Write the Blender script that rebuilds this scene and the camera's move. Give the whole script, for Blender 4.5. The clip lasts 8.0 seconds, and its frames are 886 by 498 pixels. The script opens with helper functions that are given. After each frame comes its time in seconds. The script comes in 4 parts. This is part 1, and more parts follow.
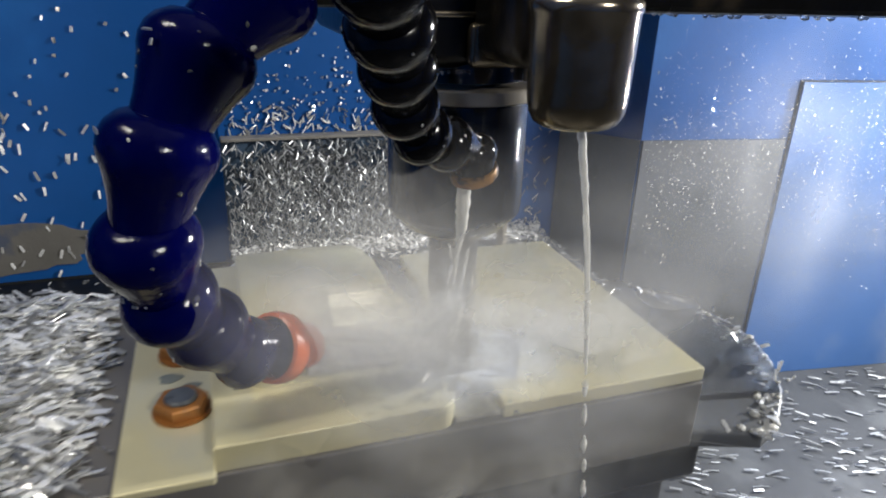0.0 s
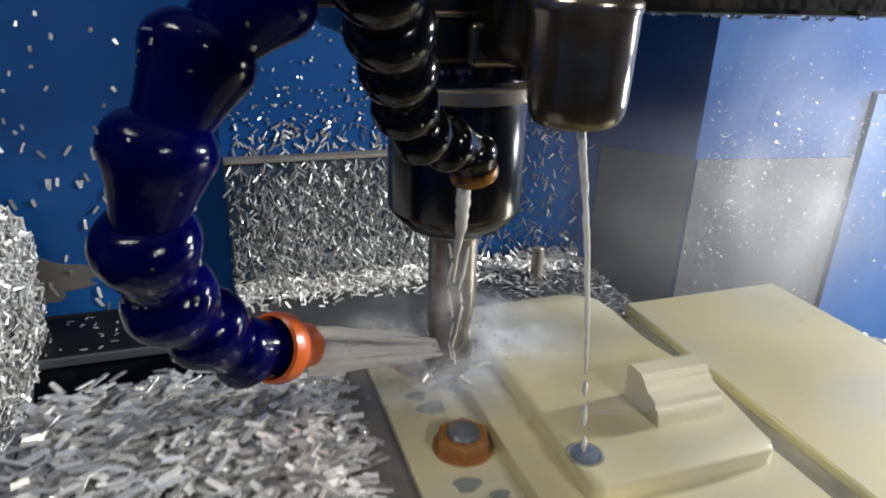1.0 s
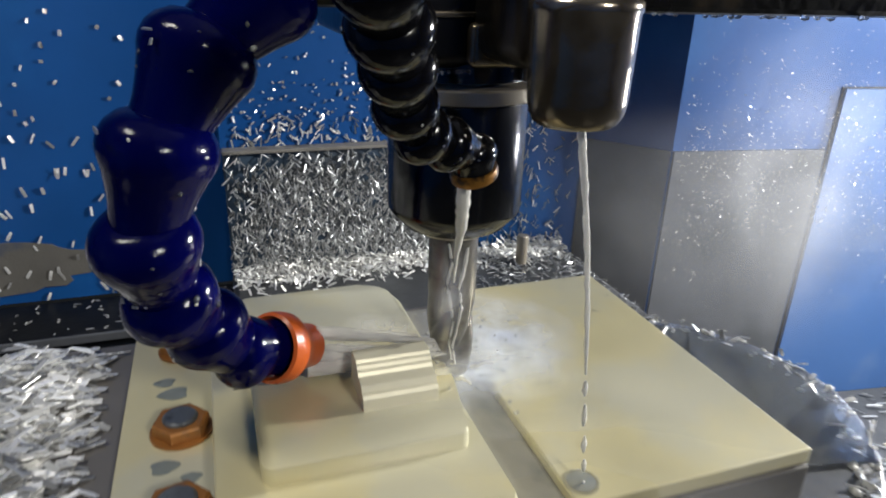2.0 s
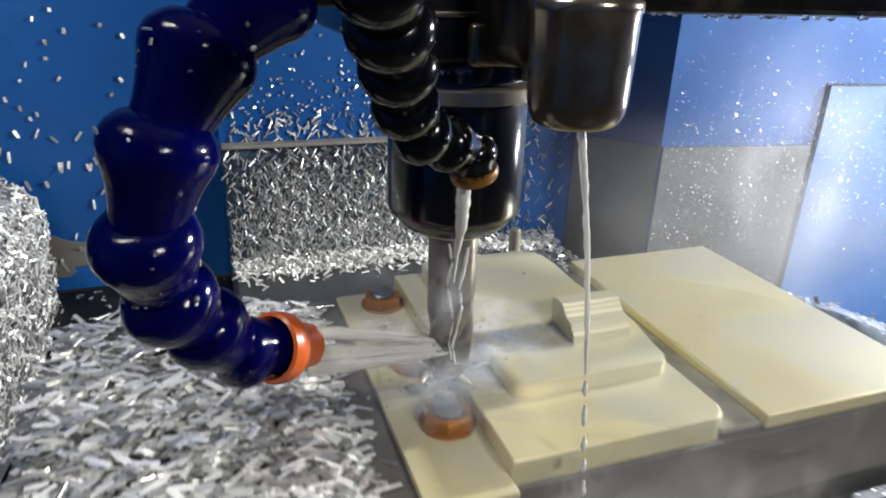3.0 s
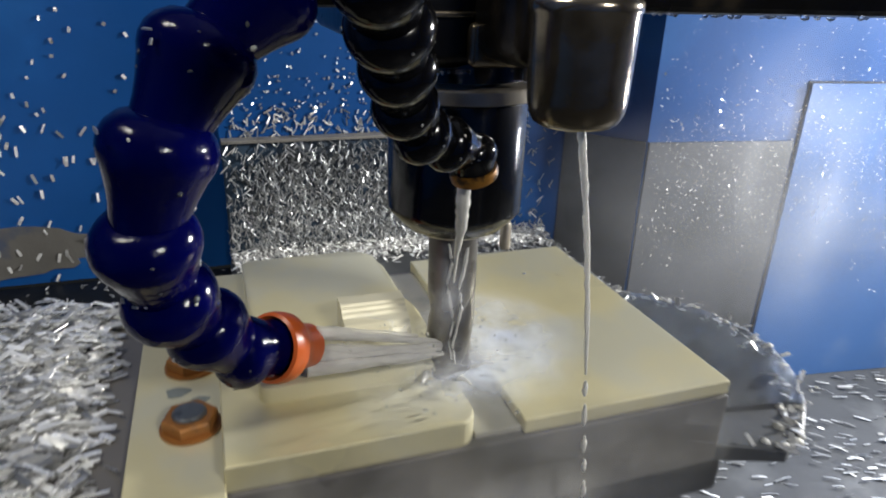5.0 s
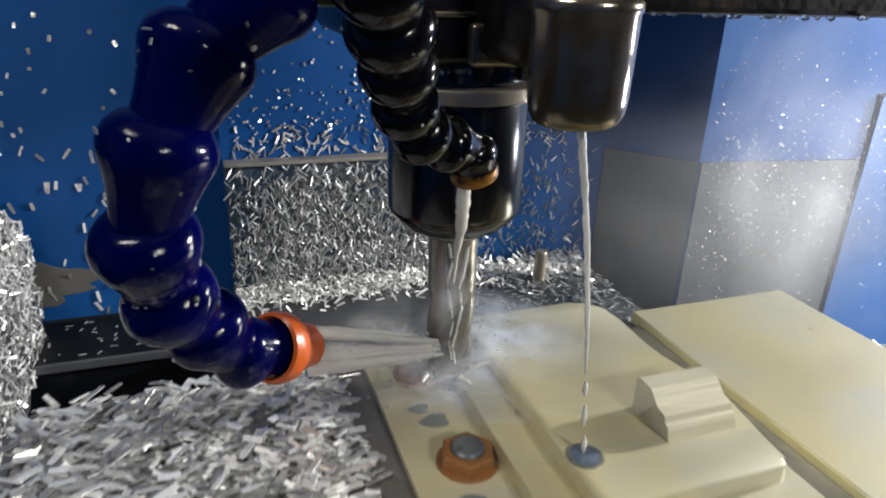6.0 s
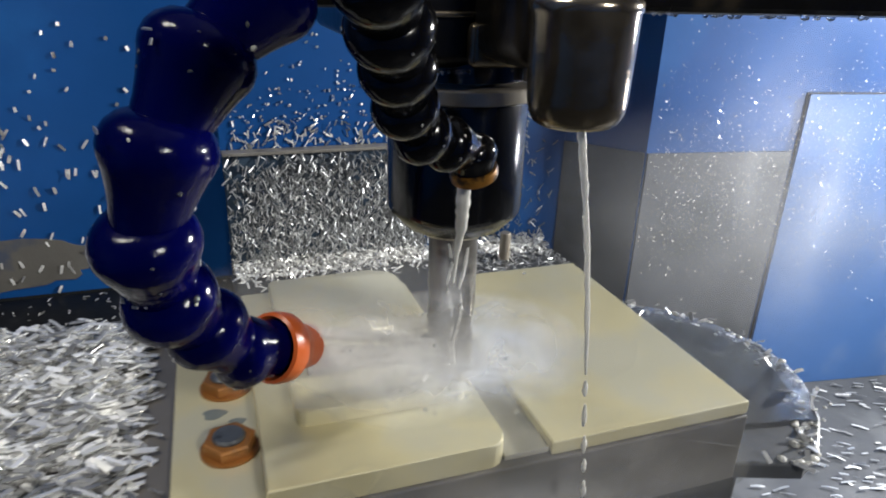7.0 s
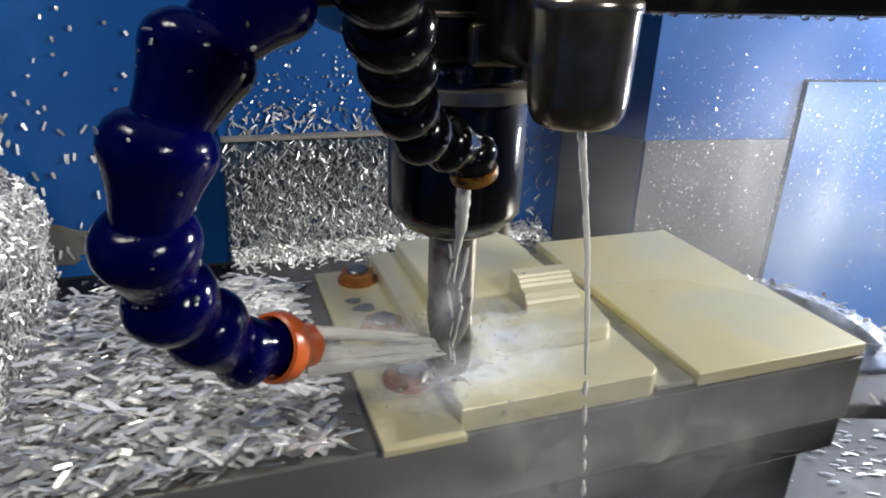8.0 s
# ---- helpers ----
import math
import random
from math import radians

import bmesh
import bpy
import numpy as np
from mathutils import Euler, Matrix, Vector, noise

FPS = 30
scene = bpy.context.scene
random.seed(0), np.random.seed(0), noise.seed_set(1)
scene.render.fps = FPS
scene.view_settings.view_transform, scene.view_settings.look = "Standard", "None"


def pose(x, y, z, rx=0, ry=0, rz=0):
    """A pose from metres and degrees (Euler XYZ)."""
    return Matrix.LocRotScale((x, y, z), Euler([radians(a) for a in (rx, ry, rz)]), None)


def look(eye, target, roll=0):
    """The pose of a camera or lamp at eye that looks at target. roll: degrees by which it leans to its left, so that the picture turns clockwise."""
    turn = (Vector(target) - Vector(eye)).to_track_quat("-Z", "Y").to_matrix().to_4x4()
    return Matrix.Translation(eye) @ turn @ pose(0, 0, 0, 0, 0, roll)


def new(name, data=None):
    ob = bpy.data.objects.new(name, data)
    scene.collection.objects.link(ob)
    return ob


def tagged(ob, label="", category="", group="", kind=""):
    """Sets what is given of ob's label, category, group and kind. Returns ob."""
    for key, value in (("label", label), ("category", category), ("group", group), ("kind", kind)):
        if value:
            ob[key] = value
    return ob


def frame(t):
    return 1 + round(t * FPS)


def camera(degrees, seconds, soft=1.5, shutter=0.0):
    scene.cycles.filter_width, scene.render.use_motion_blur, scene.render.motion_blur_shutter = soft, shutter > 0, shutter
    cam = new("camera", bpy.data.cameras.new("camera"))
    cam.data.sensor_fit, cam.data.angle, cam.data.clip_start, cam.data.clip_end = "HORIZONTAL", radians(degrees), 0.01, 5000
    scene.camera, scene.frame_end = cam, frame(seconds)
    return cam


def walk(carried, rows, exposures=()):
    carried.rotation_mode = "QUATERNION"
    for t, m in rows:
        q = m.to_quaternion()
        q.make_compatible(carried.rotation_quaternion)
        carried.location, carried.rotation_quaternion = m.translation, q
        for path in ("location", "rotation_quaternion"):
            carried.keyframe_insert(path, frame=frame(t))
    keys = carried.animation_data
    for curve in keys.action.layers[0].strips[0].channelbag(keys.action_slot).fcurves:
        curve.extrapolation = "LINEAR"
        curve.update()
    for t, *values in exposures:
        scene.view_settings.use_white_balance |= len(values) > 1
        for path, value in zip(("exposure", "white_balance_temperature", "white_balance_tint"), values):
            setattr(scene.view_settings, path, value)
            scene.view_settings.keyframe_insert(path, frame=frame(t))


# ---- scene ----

# The machining head and the camera on it slide along y and z; the table slides along x.
# Rows: seconds, head y, head z, table x.
SLIDES = [
    (0.0, -.0100, .1405, -.0349), (0.1, -.0200, .1397, -.0206), (0.2, -.0250, .1390, -.0115), (0.3, -.0260, .1395, .0060),
    (0.4, -.0260, .1395, .0276), (0.5, -.0230, .1397, .0478), (0.6, -.0060, .1395, .0500), (0.8, .0360, .1393, .0518),
    (1.0, .0768, .1391, .0522), (1.2, .1040, .1393, .0420), (1.4, .1140, .1398, .0129), (1.5, .1122, .1402, -.0054),
    (1.6, .1060, .1395, -.0265), (1.7, .0940, .1393, -.0370), (1.9, .0600, .1395, -.0355), (2.1, .0250, .1395, -.0335),
    (2.3, -.0050, .1395, -.0280), (2.4, -.0160, .1395, -.0210), (2.6, -.0180, .1395, .0100), (2.7, -.0160, .1395, .0330),
    (2.8, -.0129, .1396, .0484), (2.9, .0030, .1394, .0500), (3.0, .0241, .1393, .0517), (3.2, .0680, .1395, .0532),
    (3.3, .0815, .1395, .0523), (3.4, .0935, .1395, .0490), (3.5, .1087, .1391, .0386), (3.6, .1143, .1395, .0181),
    (3.7, .1125, .1391, -.0010), (3.8, .1032, .1393, -.0213), (3.9, .0925, .1392, -.0315), (4.0, .0787, .1390, -.0318),
    (4.1, .0640, .1430, -.0325), (4.2, .0480, .1485, -.0325), (4.3, .0180, .1505, -.0235), (4.4, .0015, .1503, -.0110),
    (4.5, .0010, .1495, -.0012), (4.6, -.0025, .1508, .0140), (4.7, -.0040, .1500, .0104), (4.8, .0090, .1480, -.0050), (4.9, .0150, .1446, -.0310),
    (5.0, .0010, .1400, -.0320), (5.1, -.0160, .1395, -.0220), (5.3, -.0180, .1393, .0120), (5.5, -.0080, .1394, .0460),
    (5.6, .0040, .1395, .0495), (5.7, .0220, .1395, .0515), (5.8, .0420, .1396, .0530), (5.9, .0640, .1398, .0530),
    (6.0, .0833, .1399, .0513), (6.1, .0985, .1396, .0460), (6.2, .1080, .1395, .0311), (6.3, .1090, .1395, .0112),
    (6.5, .1014, .1393, -.0242), (6.6, .0873, .1394, -.0300), (6.8, .0500, .1450, -.0325), (7.0, .0017, .1515, -.0204),
    (7.1, .0004, .1500, -.0021), (7.2, .0036, .1500, .0135), (7.3, .0200, .1450, -.0274), (7.4, .0085, .1455, -.0357),
    (7.5, .0006, .1393, -.0322), (7.6, -.0150, .1397, -.0222), (7.8, -.0155, .1393, .0091), (7.9, -.0115, .1394, .0320),
    (8.0, -.0053, .1394, .0460)]


def slid(t):
    """Head y, head z and table x at t, on a smooth curve through the rows."""
    i = max(j for j in range(len(SLIDES) - 1) if SLIDES[j][0] <= t + 1e-6)
    a, b = SLIDES[i], SLIDES[i + 1]
    p, n = SLIDES[max(i - 1, 0)], SLIDES[min(i + 2, len(SLIDES) - 1)]
    d = b[0] - a[0]
    u = (t - a[0]) / d
    out = []
    for k in (1, 2, 3):
        ma = (b[k] - p[k]) / (b[0] - p[0]) * d
        mb = (n[k] - a[k]) / (n[0] - a[0]) * d
        out.append((2*u**3 - 3*u*u + 1) * a[k] + (u**3 - 2*u*u + u) * ma + (3*u*u - 2*u**3) * b[k] + (u**3 - u*u) * mb)
    return out


TICKS = [i / 10 for i in range(81)]
AHEAD = Vector((.3111, .8712, -.3798))
cam = camera(67.9, 8.0, soft=1.9, shutter=0.25)
walk(cam, [(t, look((0, slid(t)[0], slid(t)[1]), Vector((0, slid(t)[0], slid(t)[1])) + AHEAD, 1.99)) for t in TICKS],
     exposures=[(0, .1), (.5, .15), (1.0, -.05), (1.5, -.15), (1.7, -.1), (2.8, .3), (3.0, .3), (3.2, .15), (3.5, -.05), (4.0, -.1), (4.5, 0), (4.7, 0), (5.8, 0),
                (6.0, 0), (6.5, -.1), (7.0, .05), (7.5, .1), (8.0, .15)])

# ---- light ----
scene.view_settings.exposure = 0.0
world = bpy.data.worlds.new("machine_hall")
scene.world = world
world.use_nodes = True
world.node_tree.nodes["Background"].inputs["Color"].default_value = (.5, .55, .6, 1)
world.node_tree.nodes["Background"].inputs["Strength"].default_value = .018


def lamp(name, at, target, power, size, size_y, colour):
    data = bpy.data.lights.new(name, "AREA")
    data.shape, data.size, data.size_y, data.energy, data.color = "RECTANGLE", size, size_y, power, colour
    ob = new(name, data)
    ob.matrix_world = look(at, target)
    return ob


lamp("work_lamp", (.74, .31, -.02), (.45, .50, -.05), 1.2, .06, .06, (.99, .99, 1))
lamp("work_lamp", (1.10, .29, .27), (.22, .40, -.02), 21, .07, .07, (1, .99, .97))
# Added fill that brightens the left side from above; no fixture is known there.
lamp("left_fill", (-.30, .16, .60), (-.20, .26, 0), 2.0, .20, .06, (1, .95, .86))
# Added front fill for walls and chips, not a real lamp.
lamp("front_fill", (.30, -.62, .54), (.05, .45, -.03), 5.2, .16, .10, (1, .97, .92))


# ---- materials ----
def material(name, base, rough=.5, metal=0.0, vary=.15, scale=60, stain=None, stain_at=.55, stain_scale=9, bump=.1, bump_scale=400,
             rough_vary=.12, transmission=0.0, ior=1.45, coat=0.0, random_tint=0.0, islands=False, spec=.5):
    m = bpy.data.materials.new(name)
    m.use_nodes = True
    n, l = m.node_tree.nodes, m.node_tree.links
    bsdf = n["Principled BSDF"]
    coord = n.new("ShaderNodeTexCoord")

    def noise_at(sc, detail=4):
        t = n.new("ShaderNodeTexNoise")
        t.inputs["Scale"].default_value, t.inputs["Detail"].default_value = sc, detail
        l.new(coord.outputs["Object"], t.inputs["Vector"])
        return t

    fine = noise_at(scale)
    mix = n.new("ShaderNodeMix")
    mix.data_type = "RGBA"
    mix.inputs["A"].default_value = (*[c * (1 - vary) for c in base], 1)
    mix.inputs["B"].default_value = (*[min(1, c * (1 + vary)) for c in base], 1)
    l.new(fine.outputs["Fac"], mix.inputs["Factor"])
    colour = mix.outputs["Result"]
    if stain:
        big = noise_at(stain_scale, 6)
        ramp = n.new("ShaderNodeMapRange")
        ramp.inputs["From Min"].default_value, ramp.inputs["From Max"].default_value = stain_at, stain_at + .12
        l.new(big.outputs["Fac"], ramp.inputs["Value"])
        over = n.new("ShaderNodeMix")
        over.data_type = "RGBA"
        l.new(ramp.outputs["Result"], over.inputs["Factor"])
        l.new(colour, over.inputs["A"])
        over.inputs["B"].default_value = (*stain, 1)
        colour = over.outputs["Result"]
    if random_tint:
        pick = n.new("ShaderNodeNewGeometry" if islands else "ShaderNodeObjectInfo")
        hsv = n.new("ShaderNodeHueSaturation")
        rng = n.new("ShaderNodeMapRange")
        rng.inputs["To Min"].default_value, rng.inputs["To Max"].default_value = 1 - random_tint, 1 + random_tint
        l.new(pick.outputs["Random Per Island" if islands else "Random"], rng.inputs["Value"])
        l.new(rng.outputs["Result"], hsv.inputs["Value"])
        l.new(colour, hsv.inputs["Color"])
        colour = hsv.outputs["Color"]
    l.new(colour, bsdf.inputs["Base Color"])
    rr = n.new("ShaderNodeMapRange")
    rr.inputs["To Min"].default_value, rr.inputs["To Max"].default_value = max(.02, rough - rough_vary), min(1, rough + rough_vary)
    l.new(noise_at(scale * .3).outputs["Fac"], rr.inputs["Value"])
    l.new(rr.outputs["Result"], bsdf.inputs["Roughness"])
    bsdf.inputs["Metallic"].default_value = metal
    bsdf.inputs["IOR"].default_value = ior
    bsdf.inputs["Specular IOR Level"].default_value = spec
    bsdf.inputs["Transmission Weight"].default_value = transmission
    bsdf.inputs["Coat Weight"].default_value = coat
    bsdf.inputs["Coat Roughness"].default_value = max(.10, rough * .8)
    if bump:
        b = n.new("ShaderNodeBump")
        b.inputs["Strength"].default_value, b.inputs["Distance"].default_value = bump, .001
        l.new(noise_at(bump_scale).outputs["Fac"], b.inputs["Height"])
        l.new(b.outputs["Normal"], bsdf.inputs["Normal"])
    return m


BLUE_PAINT = material("blue_paint", (.0022, .054, .205), .50, vary=.16, scale=14, stain=(.006, .080, .26), stain_scale=5, bump=.15, bump_scale=120, coat=.15, spec=.3)
DOOR_BLUE = material("door_blue_paint", (.036, .105, .28), .48, vary=.1, scale=12, stain=(.09, .15, .29), stain_scale=6, bump=.25, bump_scale=60, coat=.15)
SHEET = material("wet_sheet_steel", (.085, .09, .10), .48, .25, vary=.25, scale=25, stain=(.055, .06, .065), stain_scale=12, bump=.3, bump_scale=90, coat=.12)
TRAY = material("wet_chip_tray", (.040, .043, .047), .45, .2, vary=.35, scale=18, stain=(.085, .09, .095), stain_at=.54, stain_scale=10, bump=.7, bump_scale=50, coat=.12)
BLACK_STEEL = material("black_steel", (.005, .006, .008), .45, .1, vary=.4, scale=50, stain=(.012, .013, .015), stain_scale=30, bump=.2, bump_scale=200, spec=.2)
TABLE_STEEL = material("ground_steel", (.165, .155, .142), .42, .35, vary=.18, scale=45, stain=(.115, .11, .10), stain_scale=18, bump=.12, bump_scale=350)
ALUMINIUM = material("milled_aluminium", (.62, .56, .325), .38, .28, vary=.14, scale=34, stain=(.55, .525, .375), stain_at=.47, stain_scale=17, bump=.10, bump_scale=150, coat=.6, rough_vary=.2)
ALU_BRIGHT = material("bright_milled_aluminium", (.62, .585, .43), .44, .3, vary=.08, scale=60, bump=.1, bump_scale=500)
CHIP = material("aluminium_chip", (.69, .69, .665), .30, .55, vary=.15, scale=300, bump=.2, bump_scale=700, random_tint=.66, islands=True)
CHIP_DULL = material("dull_stuck_chip", (.36, .37, .37), .42, .72, vary=.2, scale=300, bump=.15, bump_scale=900, random_tint=.6, islands=True)
BLUE_PLASTIC = material("blue_plastic", (.0005, .0008, .030), .13, vary=.12, scale=80, stain=(.0007, .0011, .044), stain_scale=40, bump=.25, bump_scale=220, rough_vary=.04, spec=.16)
BLACK_PLASTIC = material("black_plastic", (.0016, .0016, .002), .13, vary=.2, scale=80, bump=.15, bump_scale=220, rough_vary=.04, spec=.3)
ORANGE_PLASTIC = material("orange_plastic", (.42, .080, .014), .30, vary=.2, scale=90, stain=(.33, .075, .02), stain_scale=60, bump=.05)
BRASS = material("oily_brass", (.27, .125, .022), .36, .6, vary=.3, scale=150, stain=(.05, .03, .015), stain_at=.48, stain_scale=260)
RUSTY = material("orange_brown_nut", (.30, .125, .030), .42, .4, vary=.25, scale=160, stain=(.20, .10, .04), stain_scale=150, bump=.2)
STUD = material("stud_steel", (.13, .14, .145), .38, .6, vary=.3, scale=260, stain=(.06, .065, .07), stain_at=.5, stain_scale=240)
HOLDER = material("blackened_holder_steel", (.0026, .0026, .0028), .17, .1, vary=.3, scale=60, stain=(.006, .0055, .005), stain_scale=40, bump=.03, rough_vary=.05, spec=.65)
HOLDER_RING = material("bare_ring_steel", (.32, .285, .225), .30, .7, vary=.15, scale=90, bump=.05)
CARBIDE = material("mill_steel", (.17, .16, .14), .32, .75, vary=.35, scale=120, stain=(.045, .04, .034), stain_at=.52, stain_scale=110, bump=.1)
CAST = material("oily_cast_iron", (.005, .0047, .004), .3, .3, vary=.4, scale=70, stain=(.024, .019, .012), stain_scale=35, bump=.3, bump_scale=160, coat=.08, spec=.3)
BOSS = material("oily_bronze_casting", (.22, .19, .145), .20, .88, vary=.35, scale=60, stain=(.12, .098, .066), stain_at=.5, stain_scale=40, bump=.2, bump_scale=160)
POOL = material("pooled_coolant", (.30, .29, .24), .12, vary=.25, scale=60, stain=(.20, .20, .17), stain_scale=40, bump=.5, bump_scale=130, coat=.7)
SPOT = material("cleared_spot", (.10, .13, .17), .12, vary=.4, scale=300, bump=.2, coat=.5)
WATER = material("coolant_water", (.93, .95, .95), .05, vary=.02, bump=.3, bump_scale=250, transmission=.95, ior=1.33, rough_vary=.03)
MILKY = material("milky_coolant", (.74, .73, .67), .35, vary=.15, scale=220, bump=.6, bump_scale=300, ior=1.33, transmission=.42)
WORN = material("worn_steel_edge", (.27, .255, .225), .45, .4, vary=.35, scale=60, stain=(.10, .10, .10), stain_at=.52, stain_scale=30, bump=.3, bump_scale=200)
JET = material("foaming_jet", (.82, .81, .76), .5, vary=.12, scale=200, bump=.4, bump_scale=300, ior=1.33, transmission=.25)
JET.node_tree.nodes["Principled BSDF"].inputs["Alpha"].default_value = .42
PANEL = material("stained_blue_grey_sheet", (.040, .066, .100), .45, .1, vary=.3, scale=25, stain=(.085, .09, .095), stain_at=.50, stain_scale=14, bump=.3, bump_scale=90)
RUBBER = material("dark_seam", (.01, .012, .015), .7, vary=.2)
CEIL = material("grey_ceiling_paint", (.30, .32, .35), .5, vary=.1, scale=8)
GRIME = material("grime_film", (.10, .095, .085), .6, vary=.3, scale=40, stain=(.05, .06, .09), stain_at=.5, stain_scale=30, bump=.2)
STAIN = material("dark_coolant_stain", (.20, .22, .20), .3, .2, vary=.2, scale=200)


def mist_material(name, most, grain, fall="QUADRATIC_SPHERE", lying=False, colour=(.86, .88, .90)):
    """Fine spray in the air: white, mostly clear, denser towards the middle of its patch."""
    m = bpy.data.materials.new(name)
    m.use_nodes = True
    n, l = m.node_tree.nodes, m.node_tree.links
    bsdf = n["Principled BSDF"]
    bsdf.inputs["Base Color"].default_value = (*colour, 1)
    bsdf.inputs["Roughness"].default_value = 1
    bsdf.inputs["Specular IOR Level"].default_value = 0
    coord = n.new("ShaderNodeTexCoord")
    shift = n.new("ShaderNodeMapping")
    shift.inputs["Location"].default_value, shift.inputs["Scale"].default_value = (-1, -1, -1), (2, 2, 2)
    l.new(coord.outputs["Generated"], shift.inputs["Vector"])
    flat = n.new("ShaderNodeVectorMath")
    flat.operation = "MULTIPLY"
    flat.inputs[1].default_value = (1, 1, 0) if lying else (1, 0, 1)
    l.new(shift.outputs["Vector"], flat.inputs[0])
    ball = n.new("ShaderNodeTexGradient")
    ball.gradient_type = fall
    l.new(flat.outputs["Vector"], ball.inputs["Vector"])
    cloud = n.new("ShaderNodeTexNoise")
    cloud.inputs["Scale"].default_value, cloud.inputs["Detail"].default_value = grain, 7
    l.new(coord.outputs["Object"], cloud.inputs["Vector"])
    lift = n.new("ShaderNodeMapRange")
    lift.inputs["From Min"].default_value, lift.inputs["From Max"].default_value = .25, .75
    l.new(cloud.outputs["Fac"], lift.inputs["Value"])
    a = n.new("ShaderNodeMath")
    a.operation = "MULTIPLY"
    l.new(ball.outputs["Fac"], a.inputs[0])
    l.new(lift.outputs["Result"], a.inputs[1])
    b = n.new("ShaderNodeMath")
    b.operation = "MULTIPLY"
    b.inputs[1].default_value = most
    l.new(a.outputs["Value"], b.inputs[0])
    l.new(b.outputs["Value"], bsdf.inputs["Alpha"])
    return m


GLARE_MIST = mist_material("drifting_mist", .50, 9)
VEIL = mist_material("thin_mist", .38, 16)
FILM = mist_material("running_coolant_film", .85, 26, "SPHERICAL", colour=(.34, .33, .29))
SPRAY = mist_material("cutter_spray", .85, 70)
BURST = mist_material("thick_spray", 1.0, 28, "SPHERICAL", colour=(.84, .83, .79))
WASH = mist_material("foaming_wash", 1.35, 50, "SPHERICAL", True, (.66, .71, .80))

# ---- mesh helpers ----
HEAD, TABLE = [], []


def part(name, bm, mat, parent=None, label="", smooth=False, base=(0, 0, 0)):
    """Links a bmesh as one mesh object under a thing or a part; its coordinates are the thing's own."""
    me = bpy.data.meshes.new(name)
    if any(base):
        bmesh.ops.translate(bm, vec=Vector(base) * -1, verts=bm.verts)
    bmesh.ops.recalc_face_normals(bm, faces=bm.faces)
    bm.to_mesh(me)
    bm.free()
    me.materials.append(mat)
    if smooth:
        for p in me.polygons:
            p.use_smooth = True
        me.set_sharp_from_angle(angle=radians(38))
    ob = new(name, me)
    if parent:
        ob.parent = parent
    if label:
        tagged(ob, label)
    return ob


def thing(name, base, label, category, group="", kind="", on=None):
    ob = new(name)
    ob.location = base
    ob.empty_display_size = .01
    if on is not None:
        on.append((ob, Vector(base)))
    return tagged(ob, label, category, group, kind)


def solid(name, bm, mat, base, label, category, group="", kind="", on=None, smooth=False):
    """A thing that is a single mesh."""
    ob = part(name, bm, mat, smooth=smooth, base=base)
    ob.location = base
    if on is not None:
        on.append((ob, Vector(base)))
    return tagged(ob, label, category, group, kind)


def box(x0, x1, y0, y1, z0, z1, bevel=0.0, bm=None, segments=2):
    bm = bm or bmesh.new()
    made = bmesh.ops.create_cube(bm, size=1)["verts"]
    for v in made:
        v.co = Vector((x0 + (v.co.x + .5) * (x1 - x0), y0 + (v.co.y + .5) * (y1 - y0), z0 + (v.co.z + .5) * (z1 - z0)))
    if bevel:
        edges = {e for v in made for e in v.link_edges}
        bmesh.ops.bevel(bm, geom=list(edges), offset=bevel, segments=segments, profile=.5, affect="EDGES")
    return bm


def lathe(profile, a, b, bm=None, seg=32):
    """Turns (radius, share of the way from a to b) about the line a-b, with closed ends."""
    bm = bm or bmesh.new()
    a, b = Vector(a), Vector(b)
    turn = (b - a).to_track_quat("Z", "Y")
    rings = []
    for r, s in profile:
        c = a.lerp(b, s)
        rings.append([bm.verts.new(c + turn @ Vector((r * math.cos(2 * math.pi * i / seg), r * math.sin(2 * math.pi * i / seg), 0))) for i in range(seg)])
    for p, q in zip(rings, rings[1:]):
        for i in range(seg):
            bm.faces.new((p[i], p[(i + 1) % seg], q[(i + 1) % seg], q[i]))
    bm.faces.new(rings[0])
    bm.faces.new(rings[-1])
    return bm


def prism(outline, z0, z1, bevel=0.0, bm=None):
    """A plan outline (x, y) drawn up from z0 to z1, its upper edge rounded."""
    bm = bm or bmesh.new()
    low = [bm.verts.new((x, y, z0)) for x, y in outline]
    up = [bm.verts.new((x, y, z1)) for x, y in outline]
    n = len(outline)
    for i in range(n):
        bm.faces.new((low[i], low[(i + 1) % n], up[(i + 1) % n], up[i]))
    top = bm.faces.new(up)
    bm.faces.new(low)
    if bevel:
        bmesh.ops.bevel(bm, geom=list(top.edges), offset=bevel, segments=2, profile=.5, affect="EDGES")
    return bm


def rounded(x0, x1, y0, y1, r, steps=6):
    pts = []
    for cx, cy, a0 in ((x1 - r, y1 - r, 0), (x0 + r, y1 - r, 90), (x0 + r, y0 + r, 180), (x1 - r, y0 + r, 270)):
        for k in range(steps + 1):
            a = radians(a0 + 90 * k / steps)
            pts.append((cx + r * math.cos(a), cy + r * math.sin(a)))
    return pts


